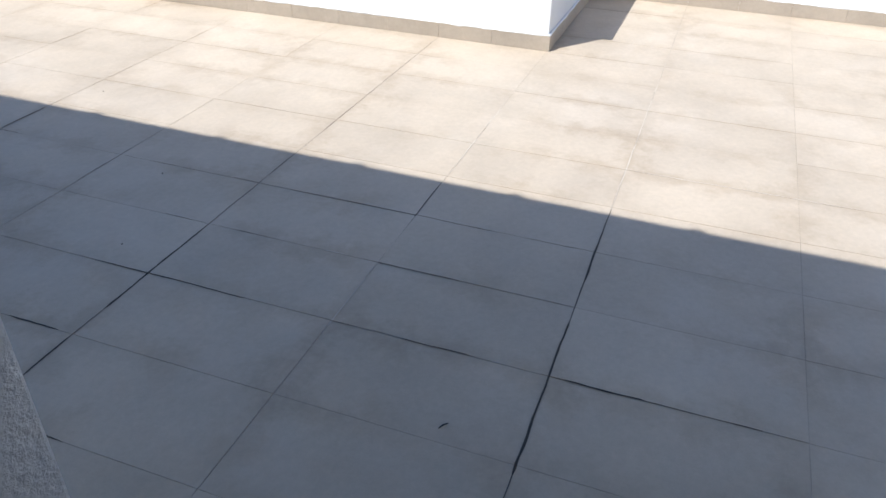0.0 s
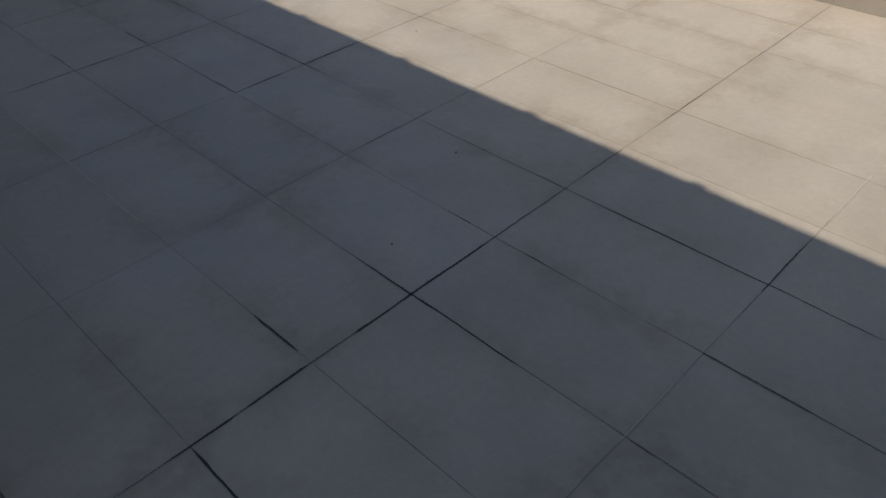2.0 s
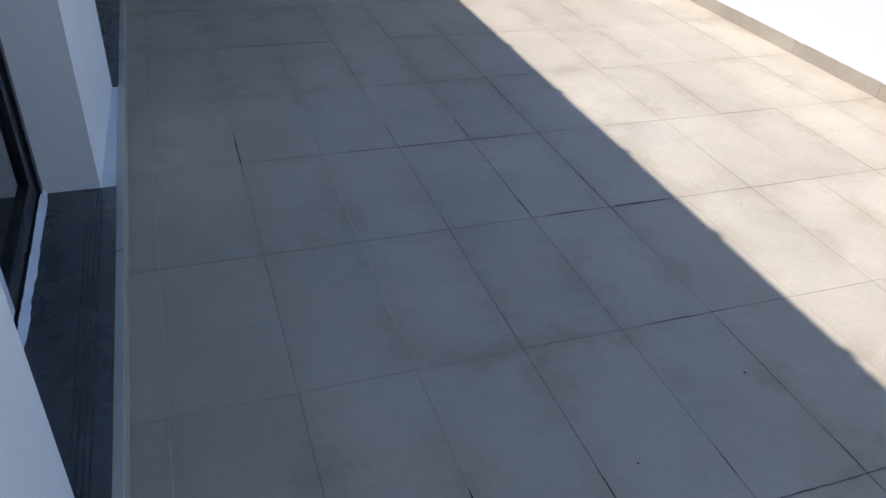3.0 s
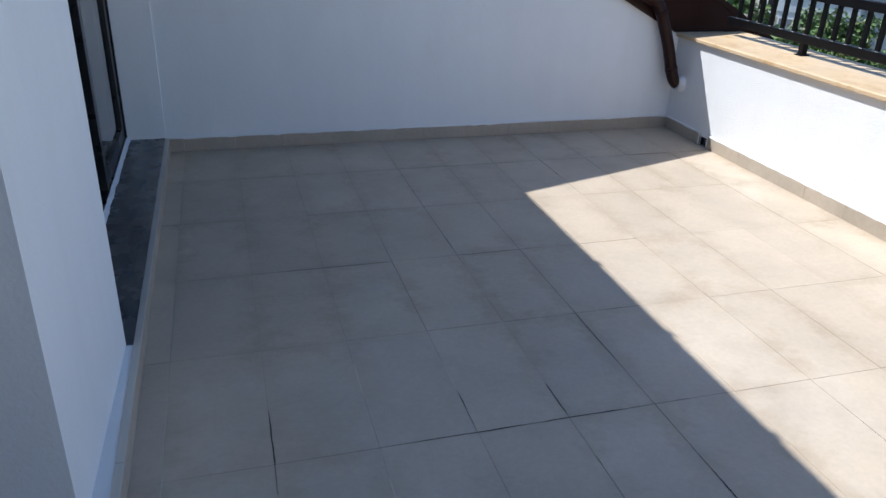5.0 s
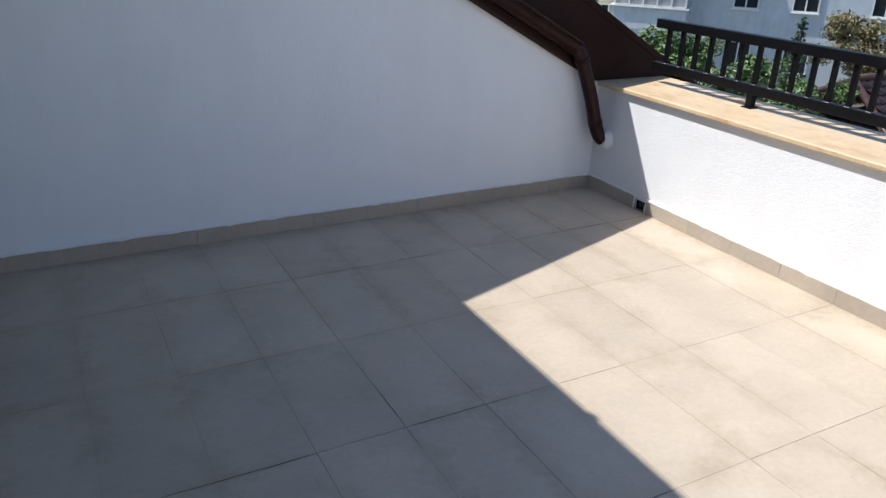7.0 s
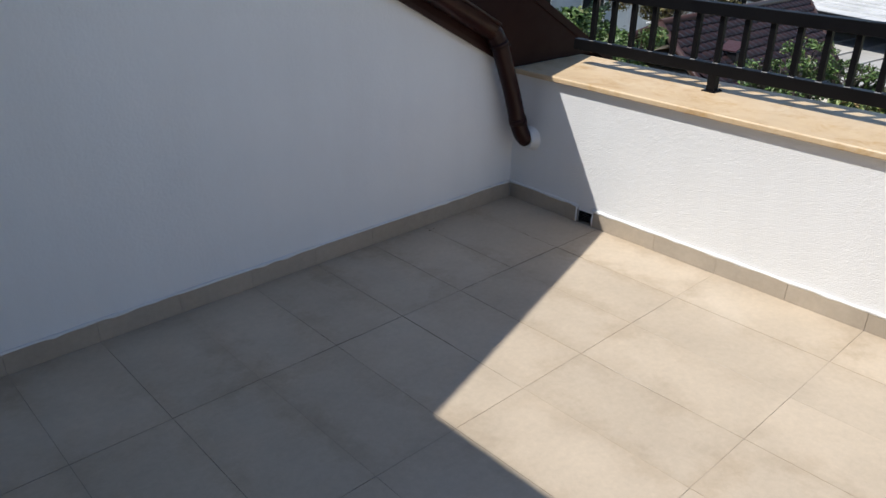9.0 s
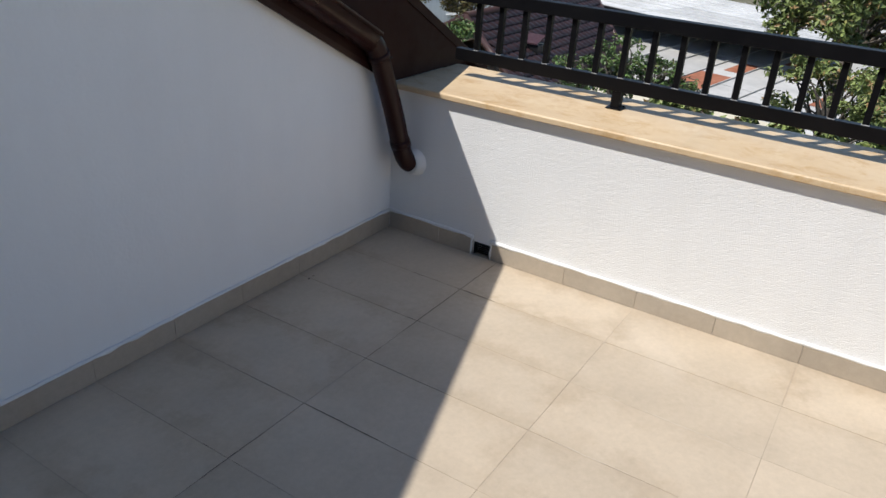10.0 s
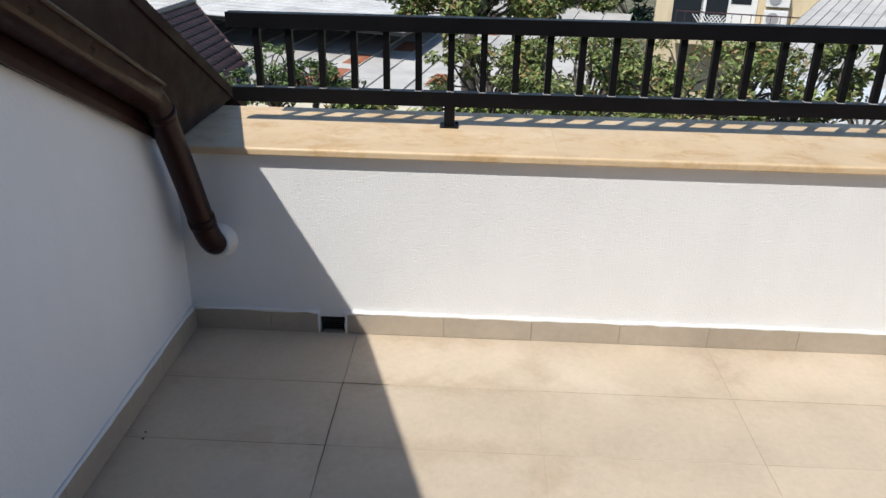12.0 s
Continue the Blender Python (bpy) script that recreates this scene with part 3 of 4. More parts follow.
def door(name, y0, y1, split, label):
    d = empty(name, -3.36, 0, 0, label, "door", "sliding doors", "structure")
    d.matrix_basis = Matrix()
    z0, z1 = SILL + 0.002, 2.25
    part("jamb", bx(-3.45, -3.315, y0, y0 + 0.035, z0, z1), ALU, d)
    part("jamb", bx(-3.45, -3.315, y1 - 0.035, y1, z0, z1), ALU, d)
    part("head", bx(-3.45, -3.315, y0 + 0.035, y1 - 0.035, z1 - 0.04, z1), ALU, d)
    part("track", bx(-3.45, -3.318, y0 + 0.035, y1 - 0.035, 0.05, z0 + 0.018), ALU, d)
    part("track_rail", bx(-3.372, -3.362, y0 + 0.035, y1 - 0.035, z0 + 0.018, z0 + 0.032), WELD, d)
    a = pane_frame(d, -3.365, -3.325, split - 0.05, y1 - 0.036, z0 + 0.020, z1 - 0.042, 0.075)
    pane_frame(d, -3.430, -3.390, split - 0.02, y1 - 0.037, z0 + 0.020, z1 - 0.042, 0.075)
    return d, a


sill(-1.80, BACK - 0.015)
sill(-3.87, -2.63)
sill(-6.15, -4.975)
d2, s2 = door("door_2", -1.80, BACK, -0.32, "half-open black aluminium sliding glass door above a granite sill")
d1, s1 = door("door_1", -3.87, -2.63, -3.30, "half-open black sliding glass door with white film on a stile")
part("film", bx(-3.3245, -3.320, -3.345, -3.280, 0.135, 2.1), FILM, s1, "white protective film on the stile")
part("handle", bx(-3.325, -3.305, 0.47, 0.49, 0.95, 1.15, 0.004), ALU, s2)

# ---------------------------------------------------------------- surroundings
GZ = -7.0


def at_bearing(az, dist, z=0.0):
    """A place by its bearing from the terrace (degrees from north, clockwise) and distance."""
    return Vector((-2.0 + dist * math.sin(radians(az)), -0.4 + dist * math.cos(radians(az)), z))


bm = bmesh.new()
bm.faces.new([bm.verts.new((x, y, GZ)) for x, y in ((-900, -900), (900, -900), (900, 900), (-900, 900))])
structure("ground", bm, GROUND, "dry garden ground with grass far below the terrace", "ground")
structure("building_below", bx(-7.5, 2.0, SOUTH - 0.3, 6.0, GZ, -0.302), ROUGH, "white plastered storeys below the terrace", "wall")


def leaves(name, clumps, count, size, material, parent, seed):
    """Many small folded leaves scattered in uneven clumps."""
    rng = np.random.default_rng(seed)
    w = np.array([c[1] ** 2 for c in clumps])
    pick = rng.choice(len(clumps), count, p=w / w.sum())
    cen = np.array([tuple(c[0]) for c in clumps])[pick]
    rad = np.array([c[1] for c in clumps])[pick]
    d = rng.normal(size=(count, 3))
    d /= np.linalg.norm(d, axis=1)[:, None]
    rr = rad * rng.uniform(0.25, 1.0, count) ** 0.45 * rng.uniform(0.75, 1.12, count)
    p = cen + d * rr[:, None] * np.array([1, 1, 0.72])
    nrm = d * 0.5 + rng.normal(size=(count, 3)) * 0.55 + np.array([0, 0, 0.6])
    nrm /= np.linalg.norm(nrm, axis=1)[:, None]
    a = np.cross(nrm, rng.normal(size=(count, 3)))
    a /= np.linalg.norm(a, axis=1)[:, None]
    b = np.cross(nrm, a)
    s = (size * rng.uniform(0.6, 1.35, count))[:, None]
    v = np.stack([p - a * s * 0.5, p + b * s * 0.27 + a * s * 0.05 + nrm * s * 0.08, p + a * s * 0.55 - nrm * s * 0.1,
                  p - b * s * 0.27 + a * s * 0.05 + nrm * s * 0.08], 1).reshape(-1, 3)
    i = np.arange(count)[:, None] * 4
    faces = np.concatenate([i + [0, 1, 2], i + [0, 2, 3]], 1).reshape(-1, 3)
    me = bpy.data.meshes.new(name)
    me.from_pydata(v.tolist(), [], faces.tolist())
    me.materials.append(material)
    ob = new(name, me)
    ob.parent = parent
    return tagged(ob, kind="stuff")


def tree(name, az, dist, top, spread, tall, material, label, seed, count=3500, size=0.15, clumps=16, lean=0.0):
    """A tapered trunk with limbs to clumps of leaves. top: height of the crown's top; tall: how deep the crown is."""
    rng = random.Random(seed)
    foot = at_bearing(az, dist, GZ)
    t = empty(name, foot.x, foot.y, GZ, label, "tree", "garden trees")
    mid = top - tall * 0.55 - GZ
    fork = Vector((lean * 0.4, 0, max(0.6, mid - tall * 0.55)))
    bm = bmesh.new()
    tr = (0.07 + 0.012 * mid) * min(1.0, 0.35 + 0.45 * spread)
    tube(bm, curve_pts([(0, 0, 0), (0.08, 0.05, fork.z * 0.5), tuple(fork)], 4), tr, 9, [tr * (1.25 - 0.07 * i) for i in range(9)])
    part("trunk", bm, BARK, t)
    cl = []
    for i in range(clumps):
        a = rng.uniform(0, 2 * math.pi)
        r = spread * math.sqrt(rng.uniform(0.02, 1.0))
        h = rng.uniform(-0.5, 0.5) * tall * math.sqrt(max(0.15, 1 - (r / spread) ** 2 * 0.7))
        c = Vector((lean + r * math.cos(a), r * math.sin(a), mid + h))
        cl.append((c, rng.uniform(0.13, 0.30) * min(spread, tall)))
        m = fork.lerp(c, 0.55) + Vector((rng.uniform(-0.2, 0.2), rng.uniform(-0.2, 0.2), 0.15))
        bm = bmesh.new()
        pts = curve_pts([tuple(fork), tuple(m), tuple(c)], 3)
        tube(bm, pts, 0.03, 6, [tr * 0.20 * (1 - 0.12 * k) for k in range(len(pts))])
        part("limb", bm, BARK, t)
    leaves("crown", cl, count, size, material, t, seed)
    return t


def fir(az, dist, top, spread, seed):
    foot = at_bearing(az, dist, GZ)
    t = empty("fir_tree", foot.x, foot.y, GZ, "small dark green fir tree in the garden", "tree", "garden trees")
    h = top - GZ
    bm = bmesh.new()
    tube(bm, [(0, 0, 0), (0, 0, h * 0.5), (0, 0, h)], 0.1, 8, [0.14, 0.08, 0.01])
    part("trunk", bm, BARK, t)
    cl = []
    rng = random.Random(seed)
    for k in range(60):
        u = rng.uniform(0.3, 1.0)
        r = spread * (1.02 - u) * 1.4 * rng.uniform(0.4, 1)
        a = rng.uniform(0, 6.3)
        cl.append((Vector((r * math.cos(a), r * math.sin(a), h * u)), 0.12 + 0.25 * (1 - u)))
    leaves("crown", cl, 3500, 0.13, LEAF_C, t, seed)


WAL = "walnut tree with broad green and browning leaves"
tree("walnut_tree", 89.5, 13.0, 1.15, 1.55, 1.5, LEAF_A, WAL, 1, 14000, 0.095, 40)
tree("walnut_tree", 95.0, 14.5, 1.0, 1.5, 1.3, LEAF_A, WAL, 2, 11000, 0.095, 34)
tree("walnut_tree", 91.0, 9.6, 0.0, 0.85, 1.1, LEAF_A, WAL, 3, 4200, 0.072, 30)
tree("walnut_tree", 98.0, 10.0, 0.05, 1.15, 1.3, LEAF_A, WAL, 4, 4800, 0.072, 34)
tree("walnut_tree", 104.5, 10.5, 0.0, 1.0, 1.2, LEAF_A, WAL, 5, 4200, 0.072, 30)
tree("walnut_tree", 112.5, 11.0, 0.1, 1.0, 1.3, LEAF_A, "walnut tree with sparse browning leaves", 6, 1600, 0.10, 18)
tree("walnut_tree", 108.5, 10.3, 0.0, 0.9, 1.2, LEAF_A, WAL, 15, 3000, 0.072, 24)
tree("walnut_tree", 117.0, 10.5, 0.05, 0.9, 1.2, LEAF_A, "walnut tree with sparse browning leaves", 16, 1500, 0.10, 16)
tree("walnut_tree", 93.0, 15.5, 1.4, 1.5, 1.5, LEAF_A, WAL, 17, 11000, 0.105, 34)
for k, (az, top, spread, tall, count) in enumerate(((75.0, -0.33, 0.42, 0.95, 1900), (77.9, -0.62, 0.34, 0.6, 1300), (71.8, -0.72, 0.36, 0.6, 1200), (80.3, -0.85, 0.3, 0.5, 800))):
    tree("young_tree", az, 11.0, top, spread, tall, LEAF_B, "young slender garden tree with small leaves", 7 + 60 * k, count, 0.058, 48)
tree("garden_tree", 39.0, 21.0, 0.9, 2.0, 2.6, LEAF_B, "leafy green garden tree before the apartment block", 9, 4200, 0.2)
tree("garden_tree", 46.0, 18.5, -0.62, 1.9, 2.4, LEAF_B, "leafy green garden tree before the apartment block", 10, 5500, 0.17, 30)
tree("garden_tree", 51.0, 17.0, -0.70, 1.8, 2.4, LEAF_B, "leafy green garden tree before the apartment block", 11, 5500, 0.15, 30)
tree("garden_tree", 54.6, 15.2, -0.72, 1.15, 2.2, LEAF_B, "leafy green garden tree beside the tiled house", 12, 5000, 0.15, 28)
tree("garden_tree", 57.6, 19.0, -1.25, 1.5, 2.2, LEAF_B, "leafy green garden tree beside the tiled house", 19, 5000, 0.13, 30)
tree("garden_tree", 61.2, 30.0, -0.75, 2.2, 2.4, LEAF_D, "garden tree with yellowing leaves", 13, 7000, 0.15, 30)
fir(56.2, 27.0, -1.0, 1.1, 14)
for i, (az, d, top) in enumerate(((62, 44, -0.6), (66.5, 46, -0.2), (70, 45, -0.4), (84.5, 40, 0.8), (88, 42, 0.9), (92, 43, 0.6), (97, 40, 0.4), (101, 38, 0.2), (112, 44, 0.3), (118, 42, 0.3))):
    tree("far_tree", az, d, top, 2.6, 3.4, LEAF_C if i % 3 else LEAF_B, "dense dark green tree behind the roofs", 20 + i, 2600, 0.32, 14)
for i, (az, d, top) in enumerate(((81, 8.0, -0.45), (85, 7.6, -0.34), (89.5, 7.4, -0.30), (94, 7.4, -0.30), (99, 7.4, -0.32), (104, 7.6, -0.36), (109, 7.8, -0.4), (115, 8.0, -0.42))):
    tree("shrub", az, d, top, 0.5, 0.55, LEAF_A, "green leafy shrub growing up below the parapet", 40 + i, 900, 0.10, 9)
hedge = []
rng = random.Random(5)
for i in range(70):
    az, d = rng.uniform(36, 122), rng.uniform(16, 46)
    hedge.append((at_bearing(az, d, GZ + 0.6), rng.uniform(0.8, 1.8)))
leaves("undergrowth", hedge, 9000, 0.3, LEAF_B, None, 77)
tagged(bpy.data.objects["undergrowth"], "low green undergrowth between the houses", "shrubs")

# the roofs across the garden stand a third farther off and larger than their plan
AWAY = Matrix.Translation((-2.2, -0.9, 1.43)) @ Matrix.Scale(1.35, 4) @ Matrix.Translation((2.2, 0.9, -1.43))

# house with the brown tiled roof
RY, RZ, EY, EZ = 7.3, -1.18, 5.25, -2.36
hs = empty("tiled_house", 14.0, 6.5, GZ, "small house with a glossy dark brown tiled roof", "house")
hs.matrix_basis = AWAY
part("wall", bx(11.9, 16.0, EY + 0.35, 2 * RY - EY - 0.35, GZ, EZ + 0.05), CREAM, hs)
bm = bmesh.new()
prof = [(EY, EZ - 0.10), (RY, RZ - 0.10), (2 * RY - EY, EZ - 0.10), (2 * RY - EY, EZ), (RY, RZ - 0.03), (EY, EZ - 0.03)]
a = [bm.verts.new((11.2 + 1.0 * (1 - abs(y - RY) / (RY - EY)), y, z)) for y, z in prof]
b = [bm.verts.new((17.0 + 2.4 * (y - EY) / (RY - EY) if y <= RY else 19.4, y, z)) for y, z in prof]
bm.faces.new(a[::-1])
bm.faces.new(b)
for i in range(6):
    bm.faces.new((a[i], a[(i + 1) % 6], b[(i + 1) % 6], b[i]))
bmesh.ops.recalc_face_normals(bm, faces=bm.faces)
roof = part("roof", bm, RTILE, hs)
TW, ROWS = 0.24, 10
sl = Vector((0, EY - RY, EZ - RZ))
step = sl / ROWS
pitch = math.degrees(math.atan2(RZ - EZ, RY - EY))
L = step.length
me = bpy.data.meshes.new("roof_tile")
vs, fs = [], []
U = 8
for j, (yy, zz) in enumerate(((0.0, 0.012), (-L - 0.05, 0.045), (-L - 0.05, 0.020))):
    for i in range(U + 1):
        u = i / U
        vs.append((TW * u, yy, zz + 0.028 * (0.5 - 0.5 * math.cos(2 * math.pi * u)) ** 0.8))
for j in range(2):
    for i in range(U):
        q = j * (U + 1) + i
        fs.append((q, q + U + 1, q + U + 2, q + 1))
me.from_pydata(vs, [], fs)
me.materials.append(RTILE)
for f in me.polygons[:U]:
    f.use_smooth = True
for r in range(ROWS):
    top = Vector((0, RY, RZ)) + step * r
    xmax = 19.2 - 2.4 * r / ROWS
    n = int((xmax - 12.2 + 1.0 * (r + 0.5) / ROWS) / TW)
    for i in range(n):
        share("roof_tile", me, roof, pose(xmax - TW * (i + 1), top.y, top.z, pitch + random.uniform(-0.5, 0.5), 0, 0))
bm = bmesh.new()
tube(bm, [(12.2, RY, RZ + 0.03), (19.4, RY, RZ + 0.03)], 0.09, 10)
part("ridge_cap", bm, RTILE, hs)
bm = bmesh.new()
tube(bm, [(19.35, RY, RZ + 0.02), (17.0, EY, EZ + 0.02)], 0.06, 8)
part("verge_cap", bm, RTILE, hs)
for yy in (EY, 2 * RY - EY):
    bm = bmesh.new()
    tube(bm, [(12.2, RY, RZ + 0.02), (11.22, yy, EZ + 0.02)], 0.07, 8)
    part("hip_cap", bm, RTILE, hs)
# roof hatch with a tilted lid
hatch = part("roof_hatch", bx(13.2, 13.5, 6.0, 6.35, -1.95, -1.70, 0.01), DARK, hs, "open metal roof hatch")
bm = prism(bmesh.new(), [(13.16, -1.68), (13.56, -1.54), (13.56, -1.515), (13.16, -1.655)], 6.0, 6.4)
part("lid", bm, IRON, hatch)
part("lining", bx(13.51, 13.58, 5.98, 6.32, -1.92, -1.70), YELLOW, hatch)


def seam_roof(name, centre, rz, along, across, pitch_deg, sheet, material, label, thick=0.12, walls=None, edge=IRON):
    """A metal roof of separate sheets with raised seams on a slab, on plain walls."""
    h = empty(name, centre.x, centre.y, centre.z, label, "house", rz=rz)
    tilt = pose(0, 0, 0, 0, -pitch_deg, 0)
    body = part("roof", bx(-along / 2, along / 2, -across / 2, across / 2, -thick, -0.012), edge, h)
    body.matrix_basis = tilt
    n = int(across / sheet)
    for i in range(n):
        m = max(1, int(along / 2.2))
        for j in range(m):
            x0 = -along / 2 + along * j / m
            y0 = -across / 2 + sheet * i
            part("sheet", bx(x0, x0 + along / m - 0.012, y0 + 0.006, y0 + sheet - 0.006, -0.012, random.uniform(0.0, 0.008)), material, body)
        part("seam", bx(-along / 2, along / 2, y0 - 0.012, y0 + 0.012, -0.012, 0.045), material, body)
    if walls:
        part("wall", bx(-along / 2 + 0.4, along / 2 - 0.4, -across / 2 + 0.4, across / 2 - 0.4, GZ - centre.z, -0.3), walls, h)
    return h, body


lowr, lowb = seam_roof("sheet_roof_house", at_bearing(82, 21.5, -2.37), -14, 15.0, 13.5, 4.0, 0.9, SHEET,
                       "low building with weathered grey sheet-metal roof and rust patches", 0.12, CREAM)
for x0, y0, x1, y1 in ((-3.7, -0.44, -1.8, 0.44), (-1.3, -0.44, -0.3, 0.1), (0.4, -1.34, 1.5, -0.7), (-2.5, -3.14, -1.6, -2.6), (3.0, -3.14, 4.2, -2.3), (-5.6, -6.2, -4.6, -5.4)):
    part("rust_patch", bx(x0, x1, y0, y1, 0.009, 0.016), RUST, lowb, "rusty red-brown patch sheet")
seam_roof("pale_roof_house", Vector((21.99, 5.21, -1.55)), 74, 9.53, 5.5, 1.0, 0.6, PALE, "building with a broad pale grey metal roof and dark eave", 0.10, None, DARK)
seam_roof("corrugated_roof_house", at_bearing(120.3, 19.0, -1.25), -32, 11.0, 6.5, 6.0, 0.24, SHEET, "building with a grey ribbed metal roof", 0.15, BLUE)
seam_roof("far_roof_house", at_bearing(93.5, 31.0, -1.9), 0, 6.0, 5.0, 3.0, 0.6, SHEET, "far low building with a grey metal roof", 0.2, CREAM)
for name in ("sheet_roof_house", "pale_roof_house", "far_roof_house"):
    far = bpy.data.objects[name]
    far.matrix_basis = AWAY @ far.matrix_basis


# ---------------------------------------------------------------- buildings with windows
def window(parent, x, z, w, h, panes, label="", curtain=False):
    """A window in a wall whose face is local y = 0, looking to -y."""
    wd = part("window", bx(x - 0.06, x + w + 0.06, -0.10, 0.03, z - 0.07, z - 0.01, 0.01), PVC, parent, label)
    part("pane", bx(x, x + w, 0.02, 0.04, z, z + h), CURTAIN if curtain else PANE, wd)
    part("frame", bx(x, x + w, -0.03, 0.019, z, z + 0.06), PVC, wd)
    part("frame", bx(x, x + w, -0.03, 0.019, z + h - 0.06, z + h), PVC, wd)
    for i in range(panes + 1):
        u = x + (w - 0.06) * i / panes
        part("mullion", bx(u, u + 0.06, -0.028, 0.018, z + 0.06, z + h - 0.06), PVC, wd)
    return wd


c = at_bearing(49.0, 38.0)
ap = empty("apartment_building", c.x, c.y, GZ, "pale blue apartment block with white-framed windows and glazed balconies", "building", rz=-50)
G = -GZ
bmw = bx(-3.0, 16.0, 0.05, 9, 0, G + 7.0)
part("wall", bmw, BLUE, ap)
part("wall", bx(-9.0, -3.0, 1.0, 9, 0, G + 7.0), CREAM, ap, "cream rendered wall")
part("cornice", bx(-9.2, 16.2, -0.2, 9.2, G + 7.0, G + 7.3, 0.03), PVC, ap)
for k in range(-2, 3):
    z = G - 1.90 + 2.8 * k
    bal = part("balcony", bx(-4.6, -1.05, -1.25, 0.0, z - 1.05, z - 0.02, 0.02), BLUE, ap)
    wd = window(bal, -4.5, z + 0.05, 3.4, 1.45, 5, "white-framed balcony glazing", True)
    wd.location.y = -1.2
    part("sill", bx(-4.7, -0.95, -1.36, 0.0, z - 0.02, z + 0.04, 0.01), PVC, bal)
    part("slab", bx(-4.6, -1.05, -1.2, 0.0, z + 1.5, z + 1.75), BLUE, bal)
    for x in (0.9, 3.5, 6.8, 10.2):
        window(ap, x, z + 0.15, 1.15, 1.3, 2)
    o = window(ap, -6.0, z - 1.35, 0.9, 1.2, 2)
    o.location.y = 0.95

c = at_bearing(108.8, 29.0)
yh = empty("yellow_house", c.x, c.y, GZ - 1.3, "pale yellow house with white trim and a lattice balcony", "house", rz=-108)
part("wall", bx(-3.2, 3.4, 0.05, 6, 1.3, G + 1.6), YELLOW, yh)
part("roof", bx(-3.5, 3.7, -0.3, 6.3, G + 1.6, G + 1.8, 0.03), SHEET, yh)
part("trim", bx(-1.66, 0.16, -0.02, 0.06, G - 1.35, G + 0.75), PVC, yh, "white window surround")
part("door", bx(-1.50, -0.78, -0.035, 0.02, G - 1.33, G + 0.6), PANE, yh, "dark balcony door opening")
part("window", bx(-0.70, -0.04, -0.035, 0.02, G - 0.22, G + 0.6), PANE, yh, "dark window beside the door")
part("balcony", bx(-2.4, 3.2, -1.1, 0.05, G - 1.50, G - 1.35, 0.01), YELLOW, yh)
rail = part("railing", bx(-2.4, 3.2, -1.1, -1.07, G - 0.45, G - 0.41), IRON, yh)
for i in range(19):
    part("bar", bx(-2.4 + 0.3 * i, -2.38 + 0.3 * i, -1.095, -1.075, G - 1.35, G - 0.45), IRON, rail)
for i in range(8):
    for s in (-1, 1):
        p = part("lattice", bx(-0.014, 0.014, -1.12, -1.105, -0.52, 0.52), PVC, rail)
        p.matrix_basis = pose(-1.52 + 0.115 * i, 0, G - 0.90, 0, 40 * s, 0)
part("window", bx(-2.6, -1.6, -0.02, 0.04, G - 1.2, G + 0.3), PANE, yh)
part("window_frame", bx(-2.7, -1.5, -0.01, 0.05, G - 1.3, G - 1.2), PVC, yh)
for i in range(2):
    ac = part("air_conditioner", bx(0.40, 1.15, -0.40, -0.05, G - 0.32 + 0.66 * i - 0.55, G - 0.32 + 0.66 * i, 0.02), PVC, yh, "white air conditioner unit")
    bm = bmesh.new()
    tube(bm, [(0.68, -0.43, G - 0.59 + 0.66 * i), (0.68, -0.39, G - 0.59 + 0.66 * i)], 0.2, 20)
    part("fan_grille", bm, CURTAIN, ac)

# ---------------------------------------------------------------- floor tiles
WIDE_Y = {-4.2: 0.0046, -5.4: 0.0040, -3.0: 0.0024, 0.0: 0.0026}
WIDE_X = {-0.9: 0.0022}
xs = [-3.091] + [round(0.3 * i, 2) for i in range(-10, 6)] + [1.50]
ys = [SOUTH] + [round(0.6 * j, 2) for j in range(-14, 1)] + [0.563]
for j in range(len(ys) - 1):
    for i in range(len(xs) - 1):
        x0, x1, y0, y1 = xs[i], xs[i + 1], ys[j], ys[j + 1]
        if x0 > 0.1 and y0 >= -4.85:
            continue
        x1 = min(x1, 0.299) if y0 >= -4.85 else x1
        gx = [WIDE_X.get(v, 0.0015) / 2 * random.uniform(0.8, 1.25) for v in (x0, x1)]
        gy = [WIDE_Y.get(v, 0.0015) / 2 * random.uniform(0.85, 1.2) for v in (y0, y1)]
        cx, cy = (x0 + x1) / 2, (y0 + y1) / 2
        t = part("tile", bx(x0 + gx[0] - cx, x1 - gx[1] - cx, y0 + gy[0] - cy, y1 - gy[1] - cy, -0.010, 0.0), TILE, floor)
        t.matrix_basis = pose(cx, cy, random.uniform(-0.0006, 0.0006), random.uniform(-0.03, 0.03), random.uniform(-0.06, 0.06), 0)

# open cracks and pale mortar along some of the joints
CRACK = Mat("crack", (0.075, 0.064, 0.052), 0.95).m
MORTAR = Mat("pale_mortar", (0.58, 0.515, 0.42), 0.9).m


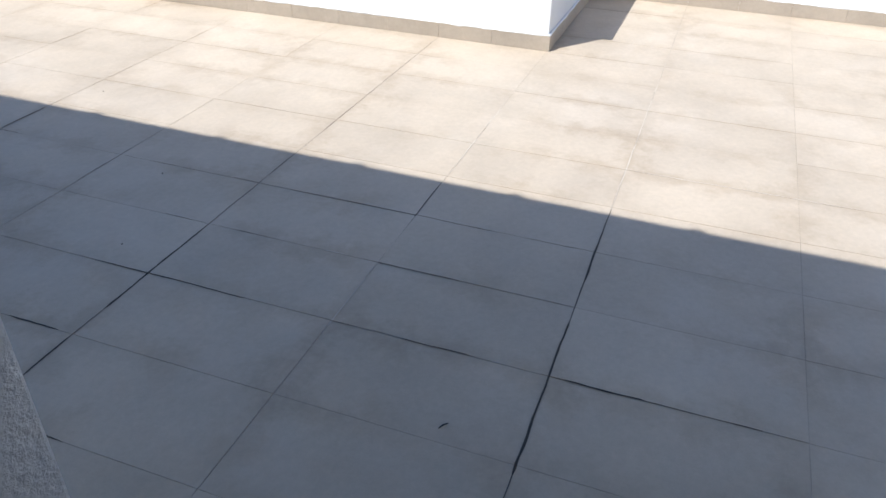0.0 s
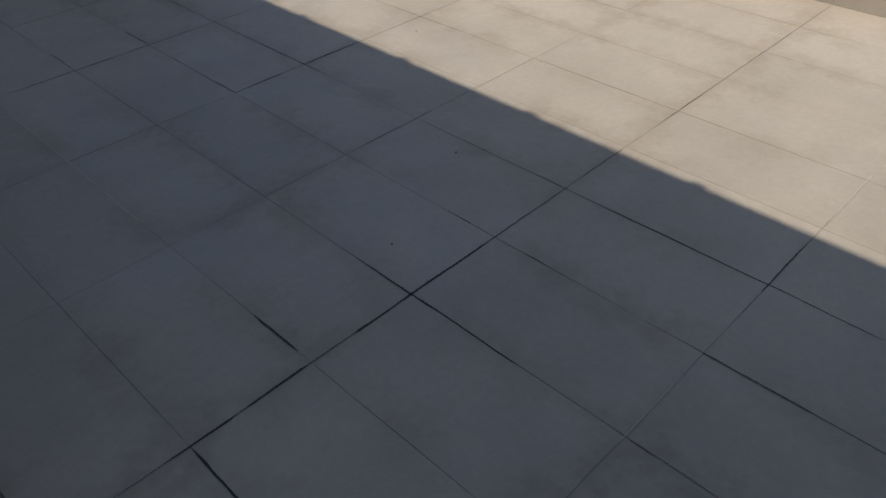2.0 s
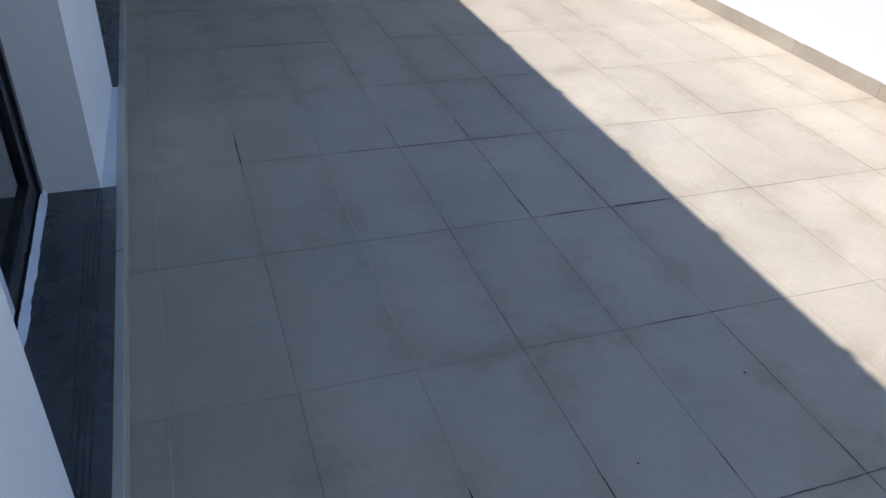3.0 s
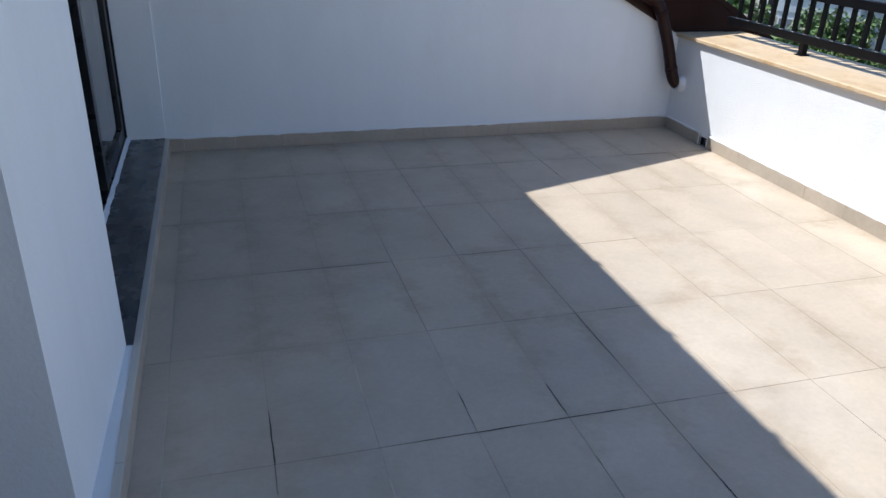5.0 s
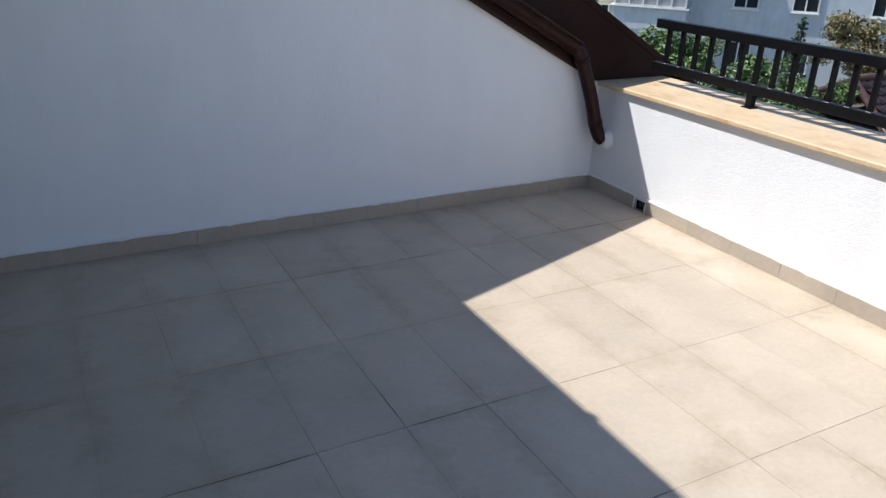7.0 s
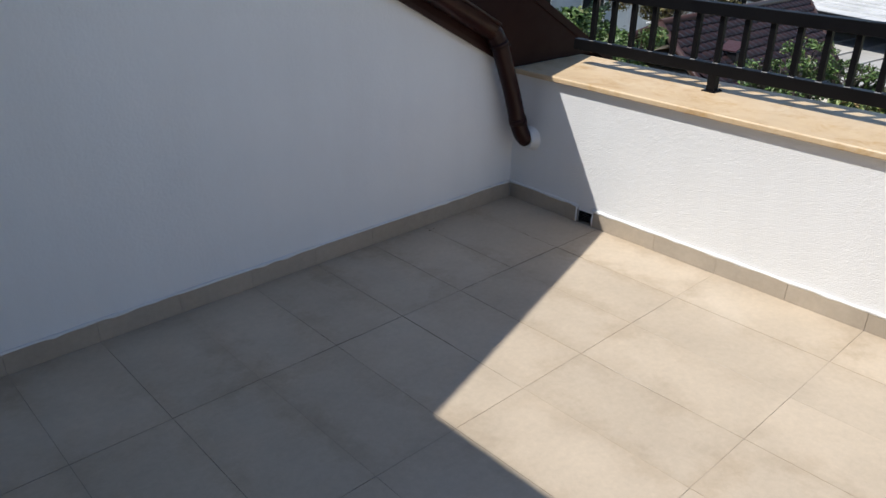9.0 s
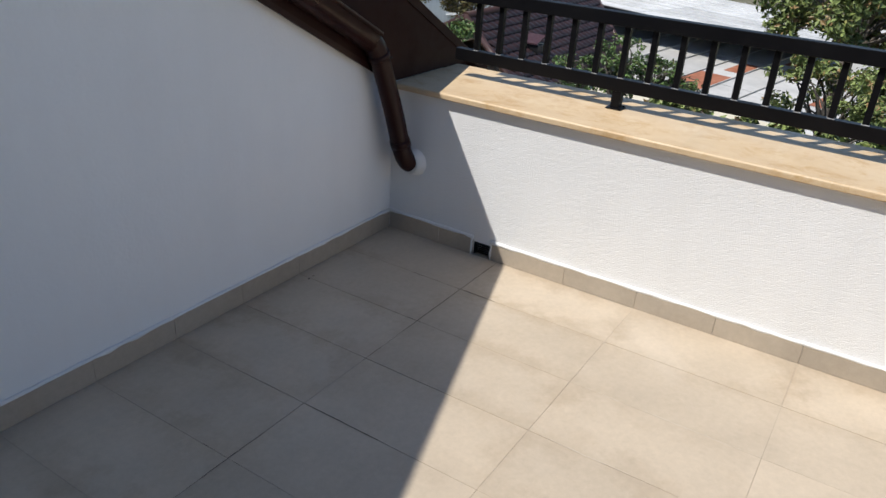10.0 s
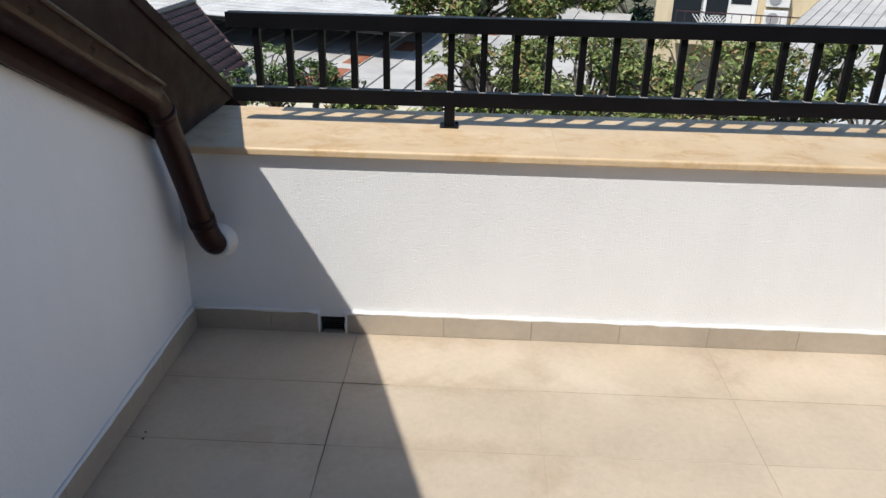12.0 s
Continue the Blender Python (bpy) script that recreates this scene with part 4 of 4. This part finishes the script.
def crack(axis, at, a, b, width, material=CRACK, name="crack"):
    """A ragged line along a joint, from a to b; it thins out at both ends."""
    n = max(4, int(abs(b - a) / 0.018))
    bm = bmesh.new()
    rows = []
    for i in range(n + 1):
        s = a + (b - a) * i / n
        c = at + 0.0030 * noise.noise((s * 7, at * 3, 1.0)) + 0.0012 * noise.noise((s * 40, at, 2.0)) + random.uniform(-0.0005, 0.0005)
        w = width * (0.65 + 0.7 * abs(noise.noise((s * 14, at, 5.0)))) * min(1.0, 0.25 + 4 * min(i, n - i) / n)
        if noise.noise((s * 5.5, at * 7, 9.0)) < -0.12:
            w *= 0.28
        rows.append([bm.verts.new((c + k * w / 2, s, 0.0011) if axis == "x" else (s, c + k * w / 2, 0.0011)) for k in (-1, 1)])
    for p, q in zip(rows, rows[1:]):
        bm.faces.new((p[0], p[1], q[1], q[0]))
    bmesh.ops.recalc_face_normals(bm, faces=bm.faces)
    part(name, bm, material, floor)


for axis, at, a, b, w in (("y", -4.2, -2.95, -1.22, 0.0075), ("y", -4.2, -1.22, 0.2, 0.0012), ("y", -5.4, -2.9, -1.22, 0.007), ("y", 0.0, 0.29, -0.62, 0.0030),
                          ("x", 0.0, 0.22, -0.16, 0.003), ("x", -0.3, 0.05, -0.02, 0.002), ("x", -0.9, 0.55, -0.34, 0.004), ("x", -1.8, -1.25, -0.85, 0.004), ("y", -1.2, -2.72, -1.2, 0.0032),
                          ("y", -1.8, -1.52, -1.22, 0.004), ("x", -1.5, -1.78, -2.15, 0.004), ("x", -1.8, -3.0, -2.58, 0.006), ("y", -3.0, -1.8, -1.25, 0.0065),
                          ("y", -2.4, -2.4, -1.22, 0.0045), ("x", -2.7, -2.15, -2.52, 0.005), ("x", -1.5, -2.6, -3.12, 0.004), ("x", -2.1, -4.62, -4.0, 0.0055),
                          ("x", -2.4, -4.15, -3.98, 0.006), ("x", -1.8, -4.5, -4.03, 0.004), ("x", -1.5, -5.65, -3.62, 0.0032), ("x", -2.1, -5.25, -4.78, 0.004),
                          ("x", -1.8, -5.1, -4.75, 0.0032), ("x", -2.1, -5.9, -5.38, 0.006), ("x", -2.7, -4.45, -4.2, 0.006), ("x", -1.2, -0.05, 0.1, 0.002),
                          ("y", 0.0, -0.9, -1.6, 0.0025), ("y", -4.8, -1.7, -1.25, 0.004), ("x", -1.8, -2.4, -2.2, 0.005), ("y", -3.6, -1.75, -1.25, 0.003), ("x", -2.1, -2.4, -2.2, 0.004)):
    crack(axis, at, a, b, w)
for axis, at, a, b, w in (("x", -2.4, -2.42, -3.58, 0.0042), ("x", -2.1, -3.05, -3.42, 0.0045), ("x", -2.4, -1.92, -2.16, 0.004), ("x", -3.0, -1.9, -4.4, 0.0035), ("x", -2.1, -2.0, -2.4, 0.004),
                          ("y", -5.4, -1.2, 0.2, 0.004), ("y", -4.8, -1.2, -0.4, 0.004), ("x", -0.9, -5.4, -6.2, 0.004), ("x", -1.5, -4.35, -4.6, 0.003), ("x", -1.8, -4.5, -4.7, 0.003), ("x", -0.3, -0.65, -1.3, 0.002),
                          ("x", -0.6, -0.62, -1.15, 0.002), ("x", -3.0, -4.0, -4.3, 0.004), ("x", -1.8, -1.3, -1.6, 0.0025), ("y", -4.8, -2.2, -1.5, 0.003)):
    crack(axis, at, a, b, w, MORTAR, "mortar_line")


# small litter on the floor
def pebble(x, y, r, material, label):
    bm = bmesh.new()
    bmesh.ops.create_icosphere(bm, subdivisions=1, radius=r)
    for v in bm.verts:
        v.co = Vector((v.co.x * random.uniform(0.7, 1.3), v.co.y * random.uniform(0.7, 1.3), v.co.z * 0.6))
    p = tagged(part("crumb", bm, material), label, "debris", "crumbs on the floor")
    p.matrix_basis = pose(x, y, 0.0006 + r * 0.55)


for x, y, r in ((-1.57, -3.842, 0.0035), (-2.003, -4.026, 0.003), (-1.02, -3.1, 0.0025), (-0.31, 0.505, 0.004), (-0.28, 0.51, 0.003)):
    pebble(x, y, r, DARK, "tiny dark crumb of dirt lying on the tiles")
for x, y, r in ((-2.834, -3.774, 0.003), (-2.95, -3.3, 0.002), (-2.6, -0.9, 0.002)):
    pebble(x, y, r, MORTAR, "tiny pale crumb of mortar lying on the tiles")
bm = bmesh.new()
tube(bm, curve_pts([(-0.022, -0.004, 0.003), (0.0, 0.002, 0.004), (0.024, 0.001, 0.003)], 3), 0.0025, 6, [0.0015, 0.0024, 0.0028, 0.003, 0.0026, 0.002, 0.0012])
tw = tagged(part("twig", bm, DARK), "short dark twig lying on the floor tiles", "twig")
tw.matrix_basis = pose(-2.35, -5.214, 0.0006, 0, 0, -41) @ Matrix.Scale(0.6, 4)
